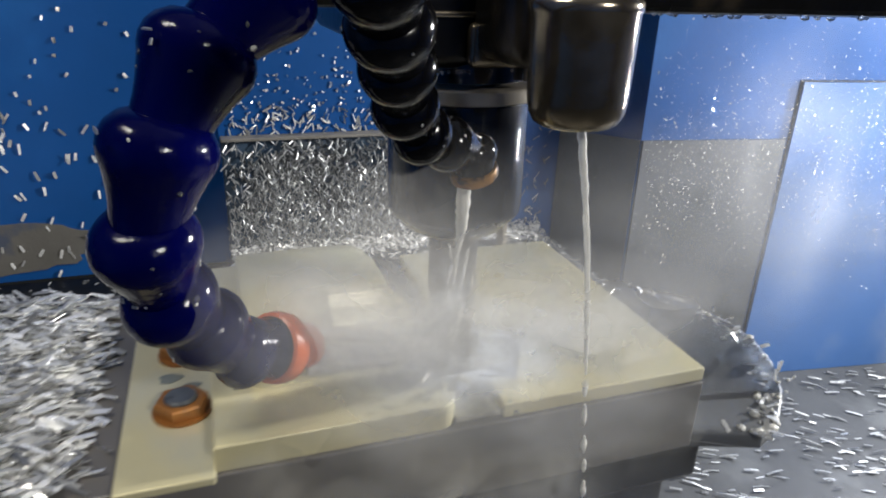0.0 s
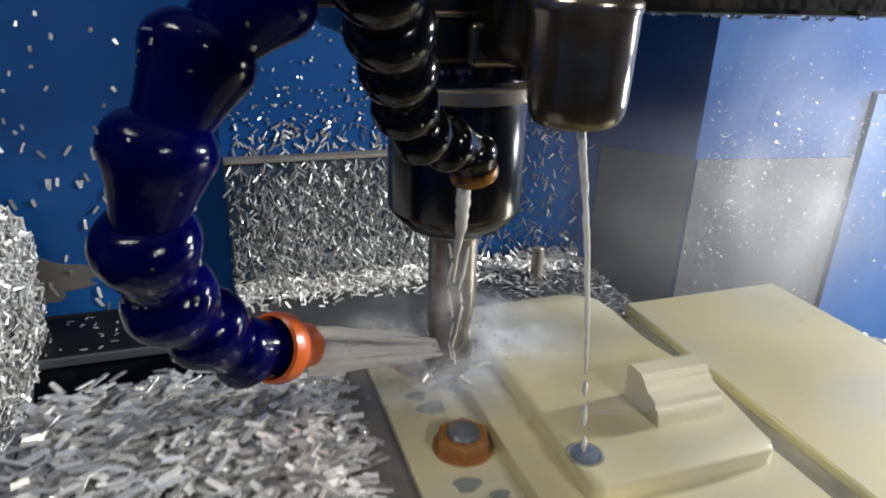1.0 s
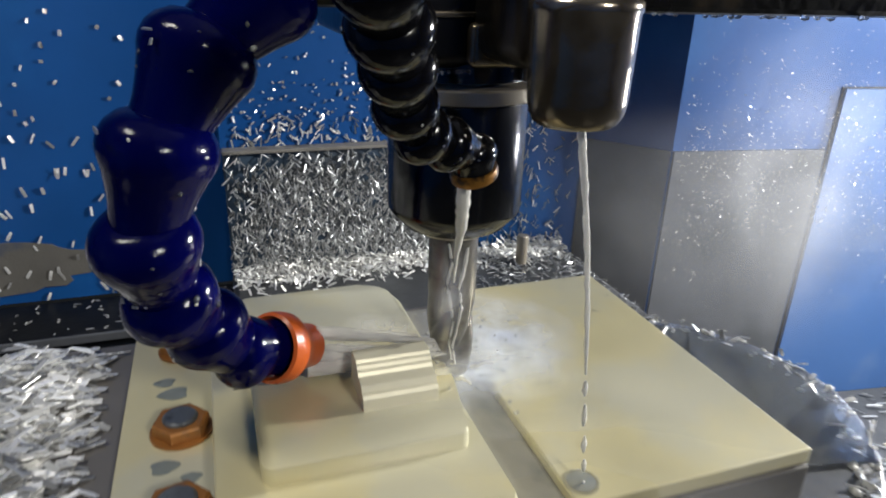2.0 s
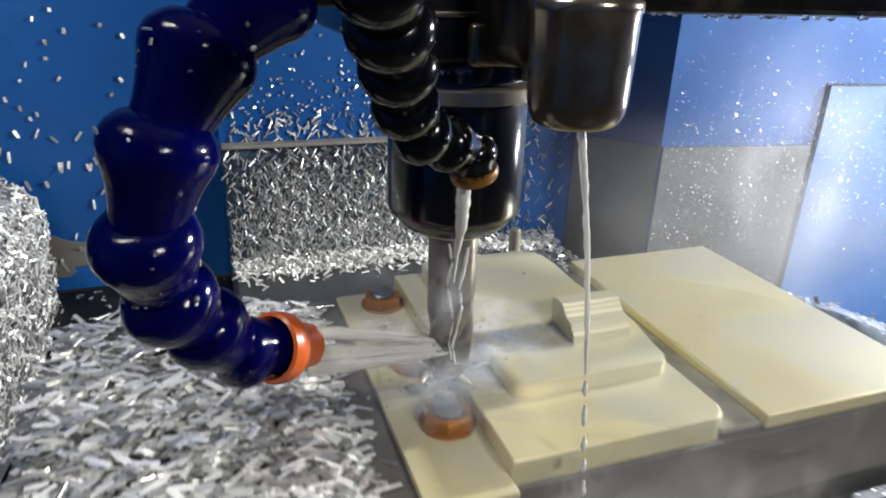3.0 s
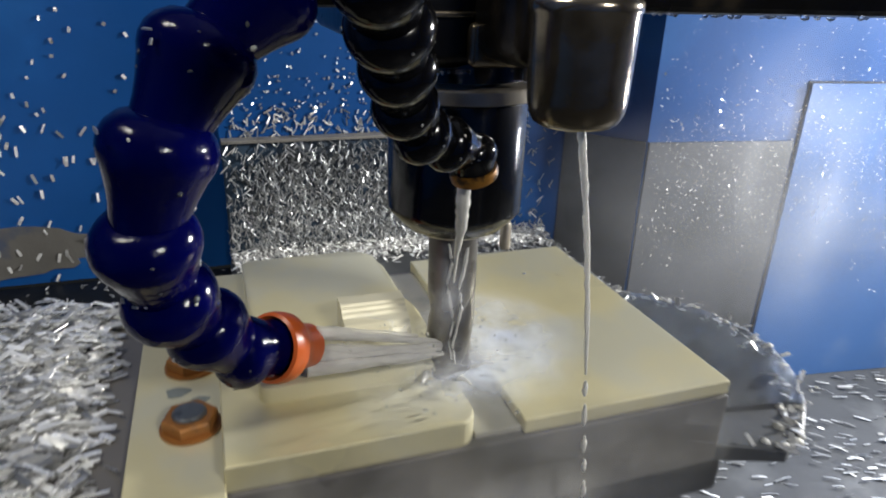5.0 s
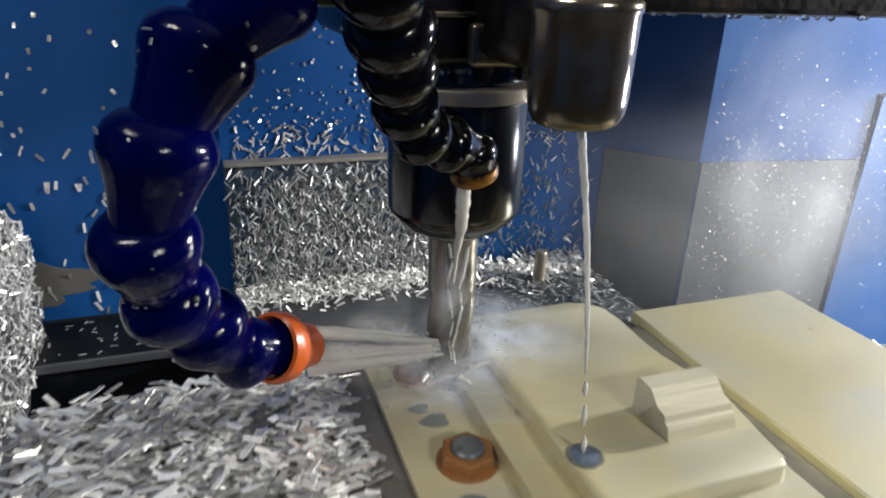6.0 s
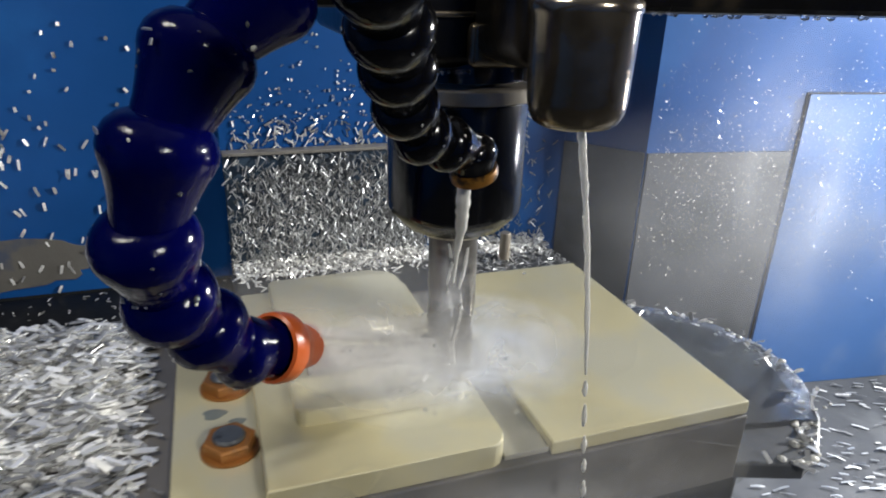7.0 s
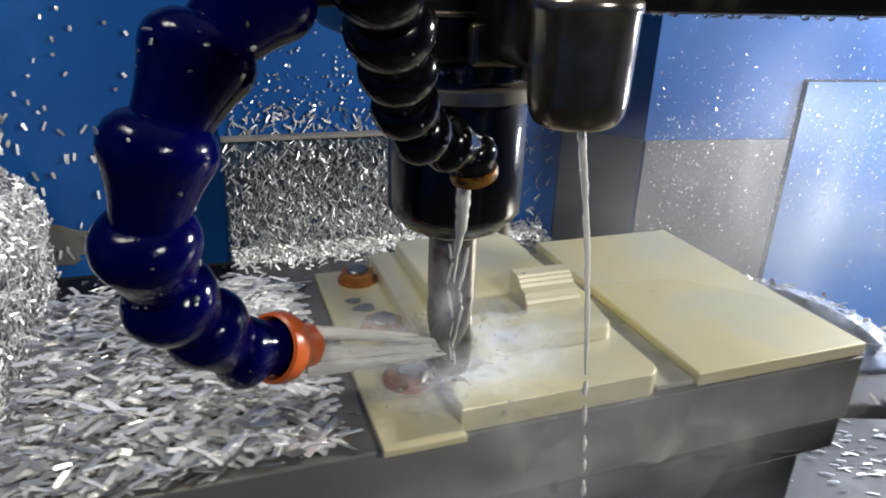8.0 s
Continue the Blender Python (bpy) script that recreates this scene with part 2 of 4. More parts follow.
def wobbly(path, radii, seg=10, rough=.15, seed=1, bm=None, fine=4):
    """A tube of uneven thickness along a path."""
    bm = bm or bmesh.new()
    rnd = random.Random(seed)
    pts, rs = [], []
    for i in range(len(path) - 1):
        for k in range(fine):
            u = k / fine
            pts.append(Vector(path[i]).lerp(Vector(path[i + 1]), u))
            rs.append(radii[i] * (1 - u) + radii[i + 1] * u)
    pts.append(Vector(path[-1]))
    rs.append(radii[-1])
    rings = []
    for i, p in enumerate(pts):
        d = (pts[min(i + 1, len(pts) - 1)] - pts[max(i - 1, 0)]).normalized()
        q = d.to_track_quat("Z", "Y")
        r = rs[i] * (1 + rough * rnd.uniform(-1, 1))
        off = Vector((rnd.uniform(-1, 1), rnd.uniform(-1, 1), 0)) * rs[i] * rough
        rings.append([bm.verts.new(p + q @ (off + Vector((r * math.cos(6.2832 * k / seg), r * math.sin(6.2832 * k / seg), 0)) * (1 + rough * .6 * rnd.uniform(-1, 1)))) for k in range(seg)])
    for p, q in zip(rings, rings[1:]):
        for k in range(seg):
            bm.faces.new((p[k], p[(k + 1) % seg], q[(k + 1) % seg], q[k]))
    bm.faces.new(rings[0])
    bm.faces.new(rings[-1])
    return bm


def chips(name, places, normals, lengths, widths, tilt, label, base=(0, 0, 0), on=None, along=None, spread=180, seed=3, bend=.22, mat=None):
    """Curled metal chips as one object: at each place a bent strip lying on the given normal, with a random tilt."""
    rnd = np.random.RandomState(seed)
    n = len(places)
    P, N = np.asarray(places, float), np.asarray(normals, float)
    ref = np.where(np.abs(N[:, 2:3]) > .8, [[1., 0, 0]], [[0, 0, 1.]]) if along is None else np.tile(np.asarray(along, float), (n, 1))
    U = np.cross(np.cross(N, ref), N)
    U /= np.linalg.norm(U, axis=1, keepdims=True)
    V = np.cross(N, U)
    a = np.radians(rnd.uniform(-spread, spread, n))[:, None]
    U, V = U * np.cos(a) + V * np.sin(a), V * np.cos(a) - U * np.sin(a)
    for _ in range(2):
        b = np.radians(rnd.normal(0, tilt, n))[:, None]
        U, N = U * np.cos(b) + N * np.sin(b), N * np.cos(b) - U * np.sin(b)
        U, V = V, -U
    L, W = lengths[:, None], widths[:, None]
    curl = rnd.uniform(.0, bend, n)[:, None] * L
    verts = []
    for s in (-.5, 0, .5):
        taper = 1 - .5 * abs(s) * rnd.uniform(0, 1, n)[:, None]
        mid = P + U * L * s + N * curl * (.25 - s * s)
        for w, h in ((-.5, -1), (.5, -1), (.5, 1), (-.5, 1)):
            verts.append(mid + V * W * w * taper + N * h * .00018 + (N * W * .18 * (1 if abs(w) else 0)))
    verts = np.stack(verts, 1).reshape(-1, 3) - np.asarray(base)
    quad = []
    for r in (0, 4):
        for k in range(4):
            quad.append((r + k, r + (k + 1) % 4, r + 4 + (k + 1) % 4, r + 4 + k))
    quad += [(3, 2, 1, 0), (8, 9, 10, 11)]
    faces = (np.asarray(quad)[None] + 12 * np.arange(n)[:, None, None]).reshape(-1, 4)
    me = bpy.data.meshes.new(name)
    me.from_pydata(verts.tolist(), [], faces.tolist())
    me.materials.append(mat or CHIP)
    ob = new(name, me)
    ob.location = base
    if on is not None:
        on.append((ob, Vector(base)))
    return tagged(ob, label, "metal chips", kind="stuff")


def beads(name, places, normals, radii, flat, mat, label, category, base=(0, 0, 0), on=None, seed=5):
    """Many droplets as one object: low domes or balls."""
    rnd = random.Random(seed)
    t = bmesh.new()
    bmesh.ops.create_icosphere(t, subdivisions=1, radius=1)
    t.verts.ensure_lookup_table()
    vs = np.array([v.co[:] for v in t.verts])
    fs = np.array([[v.index for v in f.verts] for f in t.faces])
    t.free()
    allv, allf = [], []
    for i, (p, nn, r) in enumerate(zip(places, normals, radii)):
        q = np.array(Vector(nn).to_track_quat("Z", "Y").to_matrix())
        s = np.array([r * rnd.uniform(.7, 1.5), r * rnd.uniform(.7, 1.5), r * flat])
        allv.append((vs * s) @ q.T + np.asarray(p) - np.asarray(base))
        allf.append(fs + i * len(vs))
    me = bpy.data.meshes.new(name)
    me.from_pydata(np.concatenate(allv).tolist(), [], np.concatenate(allf).tolist())
    me.materials.append(mat)
    for p in me.polygons:
        p.use_smooth = True
    ob = new(name, me)
    ob.location = base
    if on is not None:
        on.append((ob, Vector(base)))
    return tagged(ob, label, category, kind="stuff")


RND = np.random.RandomState(11)


def sizes(n, lo, hi):
    return RND.uniform(lo, hi, n)


# ---- enclosure ----
def wall(name, bm, mat, label, smooth=False):
    return tagged(part(name, bm, mat, smooth=smooth), label, "wall", kind="structure")


def slab(a, b, z0, z1, thick, bm=None):
    """An upright sheet from plan point a to b; its thickness goes to the left of a-b."""
    a, b = Vector((*a, 0)), Vector((*b, 0))
    side = Vector((-(b - a).y, (b - a).x, 0)).normalized() * thick
    bm = bm or bmesh.new()
    lo = [bm.verts.new(p + Vector((0, 0, z0))) for p in (a, b, b + side, a + side)]
    hi = [bm.verts.new(p + Vector((0, 0, z1))) for p in (a, b, b + side, a + side)]
    for i in range(4):
        bm.faces.new((lo[i], lo[(i + 1) % 4], hi[(i + 1) % 4], hi[i]))
    bm.faces.new(lo)
    bm.faces.new(hi)
    return bm


EDGE, DOOR_L, DOOR_R = (.429, .575), (.6043, .5500), (.93, .503)
floor = tagged(part("floor", box(-.80, 1.2, -.9, .75, -.36, -.32), TRAY), "wet grey steel chip tray under the table", "floor", kind="structure")
wall("wall_north", slab((-.80, .651), (.003, .651), -.137, 1.0, .02), BLUE_PAINT, "glossy blue painted sheet metal back wall with stuck chips")
wall("wall_north_middle", slab((.003, .647), (.379, .647), -.32, 1.0, .03), BLUE_PAINT, "glossy blue painted sheet metal back wall beside the column")
wall("wall_corner", slab((.3707, .647), EDGE, -.32, 1.0, .01), BLUE_PAINT, "dark blue angled corner sheet in shade")
wall("wall_north_east", slab(EDGE, (.95, .5006), -.32, 1.0, .02), BLUE_PAINT, "blue painted splash wall wet with coolant")
wall("wall_west", slab((-.80, -.9), (-.80, .671), -.32, 1.0, .02), BLUE_PAINT, "blue painted side wall")
wall("wall_east", slab((1.15, .60), (1.15, -.9), -.32, 1.0, .02), BLUE_PAINT, "blue painted side wall")
wall("wall_north_east_end", slab((.95, .5006), (1.17, .47), -.32, 1.0, .02), BLUE_PAINT, "blue painted splash wall end")
wall("wall_south", slab((1.17, -.88), (-.82, -.88), -.32, 1.0, .02), BLUE_PAINT, "blue painted machine door wall")
tagged(part("ceiling", box(-.82, 1.2, -.92, .75, 1.0, 1.02), CEIL), "grey painted machine roof", "ceiling", kind="structure")

# lower steel cladding of the walls
tagged(part("wall_panel_back", box(.004, .205, .635, .6465, -.124, -.008, .0015), PANEL), "blue-grey steel lower back panel crusted with chips", "wall panel", kind="structure")
tagged(part("panel_lip", box(.004, .205, .6315, .6465, -.0086, -.0054, .0006), WORN), "pale worn upper edge of the back panel", "trim", kind="structure")
clad = slab((EDGE[0] + .0005, EDGE[1] - .0035), (DOOR_L[0] - .006, DOOR_L[1] - .0025), -.32, -.012, .003)
tagged(part("wall_panel_side", clad, SHEET), "grey wet steel lower splash panel", "wall panel", kind="structure")
tagged(part("wall_panel_corner", slab((.3690, .6440), (EDGE[0] - .003, EDGE[1] - .001), -.32, -.012, .002), SHEET), "grey steel corner splash panel in shade", "wall panel", kind="structure")

# access door in the splash wall, with its seam
door = thing("door_1", (DOOR_L[0], DOOR_L[1], -.30), "closed blue sheet metal access door wet with coolant", "door", kind="structure")
bm = slab((DOOR_L[0], DOOR_L[1] - .0045), (DOOR_R[0], DOOR_R[1] - .0045), -.3195, .0501, .0038)
part("door_leaf", bm, DOOR_BLUE, door, base=door.location)
bm = slab((DOOR_L[0] - .0018, DOOR_L[1] - .0010), (DOOR_L[0] + .003, DOOR_L[1] - .0020), -.30, .0520, .001)
slab((DOOR_L[0] - .0018, DOOR_L[1] - .0015), (DOOR_R[0], DOOR_R[1] - .0015), .0490, .0520, .001, bm)
part("door_seam", bm, RUBBER, door, "dark gap round the door", base=door.location)

# shelf behind the table, black ledge on the other side
tagged(part("rear_shelf", box(.003, .345, .41, .6465, -.3195, -.126, .004), TRAY), "grey wet steel way cover shelf", "way cover", kind="structure")
tagged(part("rear_ledge", box(-.80, .0025, .581, .6505, -.20, -.139, .002), BLACK_STEEL), "black steel ledge along the back wall", "ledge", kind="structure")
tagged(part("ledge_edge", box(-.80, .0025, .5775, .5805, -.146, -.1385, .0008), SHEET), "worn steel edge strip of the ledge", "trim", kind="structure")
tagged(part("lower_ledge", box(-.80, .0025, .40, .577, -.24, -.178, .002), BLACK_STEEL), "black steel lower way cover behind the table", "way cover", kind="structure")
pin = thing("locating_pin", (.283, .597, -.126), "short steel pin standing on the rear shelf", "pin")
part("pin_body", lathe([(.0060, 0), (.0060, .93), (.0052, 1)], (0, 0, 0), (0, 0, .030), seg=24), HOLDER_RING, pin, smooth=True)

# ---- table ----
Y0, Y1 = .1665, .3060
table = thing("machine_table", (.05, .24, -.075), "black wet steel machine table", "machine table", on=TABLE)
end = [(.205, .200), (.2150, .1750), (.2474, .1640), (.2640, .1715), (.2800, .1860), (.2955, .2090), (.3040, .2320), (.3040, .2560), (.2960, .2790), (.2820, .2980), (.2620, .3160), (.2300, .3300)]
part("table_top", box(-.128, .236, .185, .330, -.075, -.0375, .002), BLACK_STEEL, table, base=table.location)
part("table_gutter", prism([(.205, .330)] + end, -.0450, -.0371, .0012), TRAY, table, "dark wet rounded gutter at the table end", base=table.location)
part("table_skirt", box(-.120, .228, .195, .320, -.25, -.0755, .002), BLACK_STEEL, table, "black skirt under the table", base=table.location)
plate = solid("fixture_plate", box(-.122, .2110, Y0, .3100, -.0373, -.0060, .0008), TABLE_STEEL, (.05, .24, -.0373), "thick grey ground steel fixture plate under the clamped parts", "fixture plate", on=TABLE)

strip = thing("clamp_strip", (.011, .234, -.0058), "pale milled aluminium clamp strip with coolant stains", "clamp", on=TABLE)
part("strip_bar", box(-.0042, .0252, .1622, Y1, -.0058, -.0028, .0006), ALUMINIUM, strip, base=strip.location)
for sx, sy, sr in ((.0085, .270, .0036), (.0120, .2620, .0050), (.010, .222, .0042), (.018, .2150, .0030)):
    out = [(sx + sr * (1 + .25 * math.sin(3 * a + sy * 90)) * math.cos(a), sy + .8 * sr * math.sin(a)) for a in (2 * math.pi * k / 16 for k in range(16))]
    part("stain", prism(out, -.0027, -.00255), STAIN, strip, "dark grey coolant stain", base=strip.location)


def hex_nut(x, y):
    t = thing("hex_nut", (x, y, -.0026), "orange-brown hex nut on a steel stud in the clamp strip", "nut", "nuts on the clamp strip", on=TABLE)
    bm = prism([(.0091 * math.cos(radians(60 * k + 12)), .0091 * math.sin(radians(60 * k + 12))) for k in range(6)], 0, .0052, .0008)
    nut = part("nut", bm, RUSTY, t)
    part("washer", lathe([(.0100, 0), (.0100, 1)], (0, 0, -.0001), (0, 0, .0009), seg=28), RUSTY, t, smooth=True)
    part("stud", lathe([(.0056, 0), (.0056, .86), (.0048, 1)], (0, 0, .001), (0, 0, .0066), seg=24), STUD, nut, "grey threaded stud end", smooth=True)
    return t


for ny in (.2925, .2390, .2000):
    hex_nut(.0150, ny)

# the work: a low base, a raised pad with a waisted side, a ribbed lug
work = thing("workpiece", (.07, .234, -.0058), "pale milled aluminium block with a raised pad and ribbed lug", "workpiece", on=TABLE)
base_plan = [(.0250, .3092), (.0250, .1680), (.0960, .1680)]
base_plan += [(.1000 + .007 * math.sin(radians(15 * k)), .1750 - .007 * math.cos(radians(15 * k))) for k in range(7)]
base_plan += [(.1070, .300), (.1050, .3092)]
part("work_base", prism(base_plan, -.0058, .0036, .0007), ALUMINIUM, work, base=work.location)
# the raised pad: straight on three sides, the fourth waisted and bulging
bulge = [(.1008, .1995), (.1028, .2080), (.1045, .2180), (.1060, .2270), (.1065, .2350), (.1055, .2430), (.1034, .2510), (.1018, .2590), (.1011, .2670), (.1013, .2750), (.1018, .2830), (.1021, .2900)]
pad = [(.0420 + .004 * math.cos(radians(180 + 30 * k)), .2005 + .004 * math.sin(radians(180 + 30 * k))) for k in range(4)]
pad += [(.0985 + .0028 * math.cos(radians(270 + 30 * k)), .1993 + .0028 * math.sin(radians(270 + 30 * k))) for k in range(3)]
pad += bulge
pad += [(.0891 + .013 * math.cos(radians(15 * k)), .2958 + .013 * math.sin(radians(15 * k))) for k in range(1, 7)]
pad += [(.0420 + .004 * math.cos(radians(90 + 30 * k)), .3048 + .004 * math.sin(radians(90 + 30 * k))) for k in range(4)]
part("raised_pad", prism(pad, .0032, .0100, .0011), ALUMINIUM, work, base=work.location, smooth=True)


def lug_profile():
    """Side profile (y, z) of the lug: flat top, then ribbed steps down to the front."""
    pts = [(.2345, .0097), (.2345, .0212), (.2330, .0225), (.2268, .0222)]
    y, z = .2268, .0222
    for dy, dz in ((.0006, .0009), (.0010, .0004), (.0006, .0011), (.0010, .0004), (.0008, .0012), (.0030, .0006), (.0010, .0003), (.0008, .0020), (.0012, .0004), (.0007, .0013)):
        y, z = y - dy, z - dz
        pts.append((y, z))
    pts.append((y - .0010, .0097))
    return pts


bm = bmesh.new()
prof = lug_profile()
la = [bm.verts.new((.0715, y, z)) for y, z in prof]
lb = [bm.verts.new((.0970, y, z)) for y, z in prof]
for i in range(len(prof)):
    bm.faces.new((la[i], la[(i + 1) % len(prof)], lb[(i + 1) % len(prof)], lb[i]))
bm.faces.new(la)
bm.faces.new(lb)
part("ribbed_lug", bm, ALU_BRIGHT, work, "bright ribbed aluminium lug", base=work.location)

side = solid("side_plate", box(.1240, .2115, .1678, .3104, -.0058, .0, .0006), ALUMINIUM, (.166, .239, -.0058), "pale milled flat aluminium plate clamped beside the workpiece", "plate", on=TABLE)

# coolant standing in the slot between the two parts
slot = [(.1239, .1700 + .1330 * k / 24) for k in range(25)]
slot += [(.1066 + .0012 * noise.noise(Vector((k * .45, 3.1, 0))) + .0008 * noise.noise(Vector((k * 1.3, 8.1, 0))), .1700 + .1330 * k / 24) for k in range(24, -1, -1)]
pool = solid("coolant_pool", prism(slot, -.0057, -.0036, .0003), POOL, (.117, .235, -.0057), "milky coolant standing in the slot between the parts", "coolant pool", kind="stuff", on=TABLE)

# chip heap on the far end of the table
heap = thing("chip_heap", (-.28, .46, -.20), "tall heap of silver chips on the table end", "chip heap", on=TABLE)
HEAP = [(-.2050, -.175), (-.2000, -.150), (-.1975, -.060), (-.2010, -.043), (-.2100, -.032), (-.2350, -.018), (-.270, -.002), (-.36, .012), (-.42, .0), (-.42, -.175)]
bm = bmesh.new()
rows_ = []
for j in range(13):
    y = .300 + .330 * j / 12
    rows_.append([bm.verts.new((x + (.004 * noise.noise(Vector((x * 40, y * 40, z * 40)))), y, z + (.005 * noise.noise(Vector((x * 30, y * 30, 9))) if z > -.1 else 0))) for x, z in HEAP])
for p, q in zip(rows_, rows_[1:]):
    for i in range(len(HEAP)):
        bm.faces.new((p[i], p[(i + 1) % len(HEAP)], q[(i + 1) % len(HEAP)], q[i]))
bm.faces.new(rows_[0])
bm.faces.new(rows_[-1])
part("heap_core", bm, SHEET, heap, base=heap.location, smooth=True)
n = 5200
seg = RND.choice([1, 1, 1, 2, 3, 4, 5, 6], n)
u = RND.uniform(0, 1, n)
hp = np.array(HEAP)
xz = hp[seg] * (1 - u[:, None]) + hp[seg + 1] * u[:, None]
d = hp[seg + 1] - hp[seg]
nn = np.stack([d[:, 1], np.zeros(n), -d[:, 0]], 1)
nn /= np.linalg.norm(nn, axis=1, keepdims=True)
pl = np.stack([xz[:, 0], .302 + .328 * RND.uniform(0, 1, n), xz[:, 1]], 1) + nn * RND.uniform(.0002, .004, n)[:, None]
chips("heap_chips", pl, nn, sizes(n, .005, .0100), sizes(n, .0012, .0022), 22, "dense layer of small silver aluminium chips on the heap", tuple(heap.location), TABLE, seed=21)

# chips lying on the plate
n = 3900
px = -.121 + .112 * RND.uniform(0, 1, n) ** .82
keep = RND.uniform(0, 1, n) < np.clip((-.012 - px) / .022 + .10, .04, 1)
px = px[keep]
n = len(px)
py = RND.uniform(Y0 + .002, Y1 - .002, n)
pz = -.0055 + RND.uniform(0, 1, n) ** 1.6 * .0085 * np.clip((-.010 - px) / .03, .1, 1)
chips("plate_chips", np.stack([px, py, pz], 1), np.tile([0, 0, 1.], (n, 1)), sizes(n, .0046, .0094), sizes(n, .0012, .0026), 11, "loose layer of silver flat aluminium chips on the plate", (-.06, .23, -.006), TABLE, seed=22, bend=.05, along=(1, .12, 0), spread=62)

# foam and drops along the table edge
rim = np.array(end[2:])
n = 90
k = RND.randint(0, len(rim) - 1, n)
u = RND.uniform(0, 1, n)[:, None]
fp = rim[k] * (1 - u) + rim[k + 1] * u + RND.normal(0, .0045, (n, 2)) - np.array([.006, .0])
beads("edge_foam", np.column_stack([fp, np.full(n, -.0368)]), np.tile([0, 0, 1.], (n, 1)), sizes(n, .0005, .0022), .6, MILKY, "white coolant foam along the table edge", "foam", base=(.26, .24, -.037), on=TABLE)
n = 60
k = RND.randint(0, len(rim) - 1, n)
u = RND.uniform(0, 1, n)[:, None]
fp = rim[k] * (1 - u) + rim[k + 1] * u + RND.normal(0, .006, (n, 2)) - np.array([.008, .0])
chips("edge_chips", np.column_stack([fp, np.full(n, -.0360)]), np.tile([0, 0, 1.], (n, 1)), sizes(n, .003, .009), sizes(n, .0010, .0024), 18, "wet silver chips washed to the table edge", (.26, .24, -.037), TABLE, seed=35)
bm = bmesh.new()
rows_ = []
for j in range(15):
    v = .22 + .76 * j / 14
    row = []
    for i in range(8):
        a = Vector((*end[2 + min(9, int(v * 9))], 0)).lerp(Vector((*end[2 + min(9, int(v * 9) + 1)], 0)), v * 9 - int(v * 9))
        q = Vector((.2135, .1665 + .140 * v, 0)).lerp(a, i / 7)
        row.append(bm.verts.new((q.x, q.y, -.0352 + .0009 * noise.noise(Vector((q.x * 120, q.y * 120, 3))) - .0015 * (i == 7))))
    rows_.append(row)
for p, q in zip(rows_, rows_[1:]):
    for i in range(7):
        bm.faces.new((p[i], p[i + 1], q[i + 1], q[i]))
bmesh.ops.solidify(bm, geom=bm.faces[:], thickness=.0012)
solid("table_water", bm, WATER, (.26, .24, -.037), "rippled sheet of coolant running off the table end", "water sheet", kind="stuff", on=TABLE, smooth=True)
n = 24
beads("plate_drops", np.stack([RND.uniform(.122, .210, n), RND.uniform(.170, .308, n), np.full(n, .0)], 1), np.tile([0, 0, 1.], (n, 1)), sizes(n, .0003, .0008), .45, WATER, "coolant drops on the side plate", "water droplets", base=(.166, .239, 0), on=TABLE)

# grime low on the blue wall
edge = []
for k in range(40):
    a = 2 * math.pi * k / 40
    r = 1 + .30 * noise.noise(Vector((3 * math.cos(a), 3 * math.sin(a), 4.2)))
    edge.append((-.190 + .082 * r * math.cos(a), -.103 + .024 * r * math.sin(a)))
bm = bmesh.new()
fa = [bm.verts.new((x, .6500, z)) for x, z in edge]
fb = [bm.verts.new((x, .6508, z)) for x, z in edge]
bm.faces.new(fa)
for i in range(len(edge)):
    bm.faces.new((fa[i], fb[i], fb[(i + 1) % len(edge)], fa[(i + 1) % len(edge)]))
tagged(part("wall_grime", bm, GRIME), "grey-brown film of grime low on the blue wall", "grime", kind="stuff")

# ---- chips on the walls ----
n = 4200
cx = np.concatenate([RND.uniform(.005, .204, n * 4 // 5), RND.uniform(.205, .36, n - n * 4 // 5)])
cz = -.010 - .113 * RND.uniform(0, 1, n) ** .75
keep = RND.uniform(0, 1, n) < np.clip((cx + .02) / .06, .4, 1) * np.clip(1.9 - cx / .20, .10, 1)
cx, cz = cx[keep], cz[keep]
n = len(cx)
chips("panel_chips", np.stack([cx, np.where(cx > .205, .6463, .6345) - RND.uniform(0, .0025, n), cz], 1), np.tile([0, -1., 0], (n, 1)), sizes(n, .0045, .0105), sizes(n, .0008, .0015), 20, "crust of silver chips stuck to the grey back panel", seed=23, spread=60, mat=CHIP_DULL)
n = 560
cx = RND.uniform(.012, .33, n)
cz = -.006 + np.abs(RND.normal(0, .050, n))
chips("wall_chips", np.stack([cx, np.full(n, .6463), cz], 1), np.tile([0, -1., 0], (n, 1)), np.where(cz > .020, sizes(n, .0010, .0034), sizes(n, .004, .0090)), sizes(n, .0008, .0020), 14, "scattered silver chips stuck to the blue wall", seed=24, spread=70)
n = 120
cx = RND.uniform(-.24, -.055, n)
cz = np.where(RND.uniform(0, 1, n) < .75, RND.uniform(-.135, .02, n), RND.uniform(.02, .11, n))
chips("side_wall_chips", np.stack([cx, np.full(n, .6503), cz], 1), np.tile([0, -1., 0], (n, 1)), np.where(cz > .02, sizes(n, .0018, .0050), sizes(n, .0060, .0105)), sizes(n, .0018, .0030), 9, "few silver chips stuck to the blue wall", seed=25, spread=40)
n = 1800
cx = RND.uniform(.006, .345, n)
cy = .634 - np.abs(RND.normal(0, .016, n))
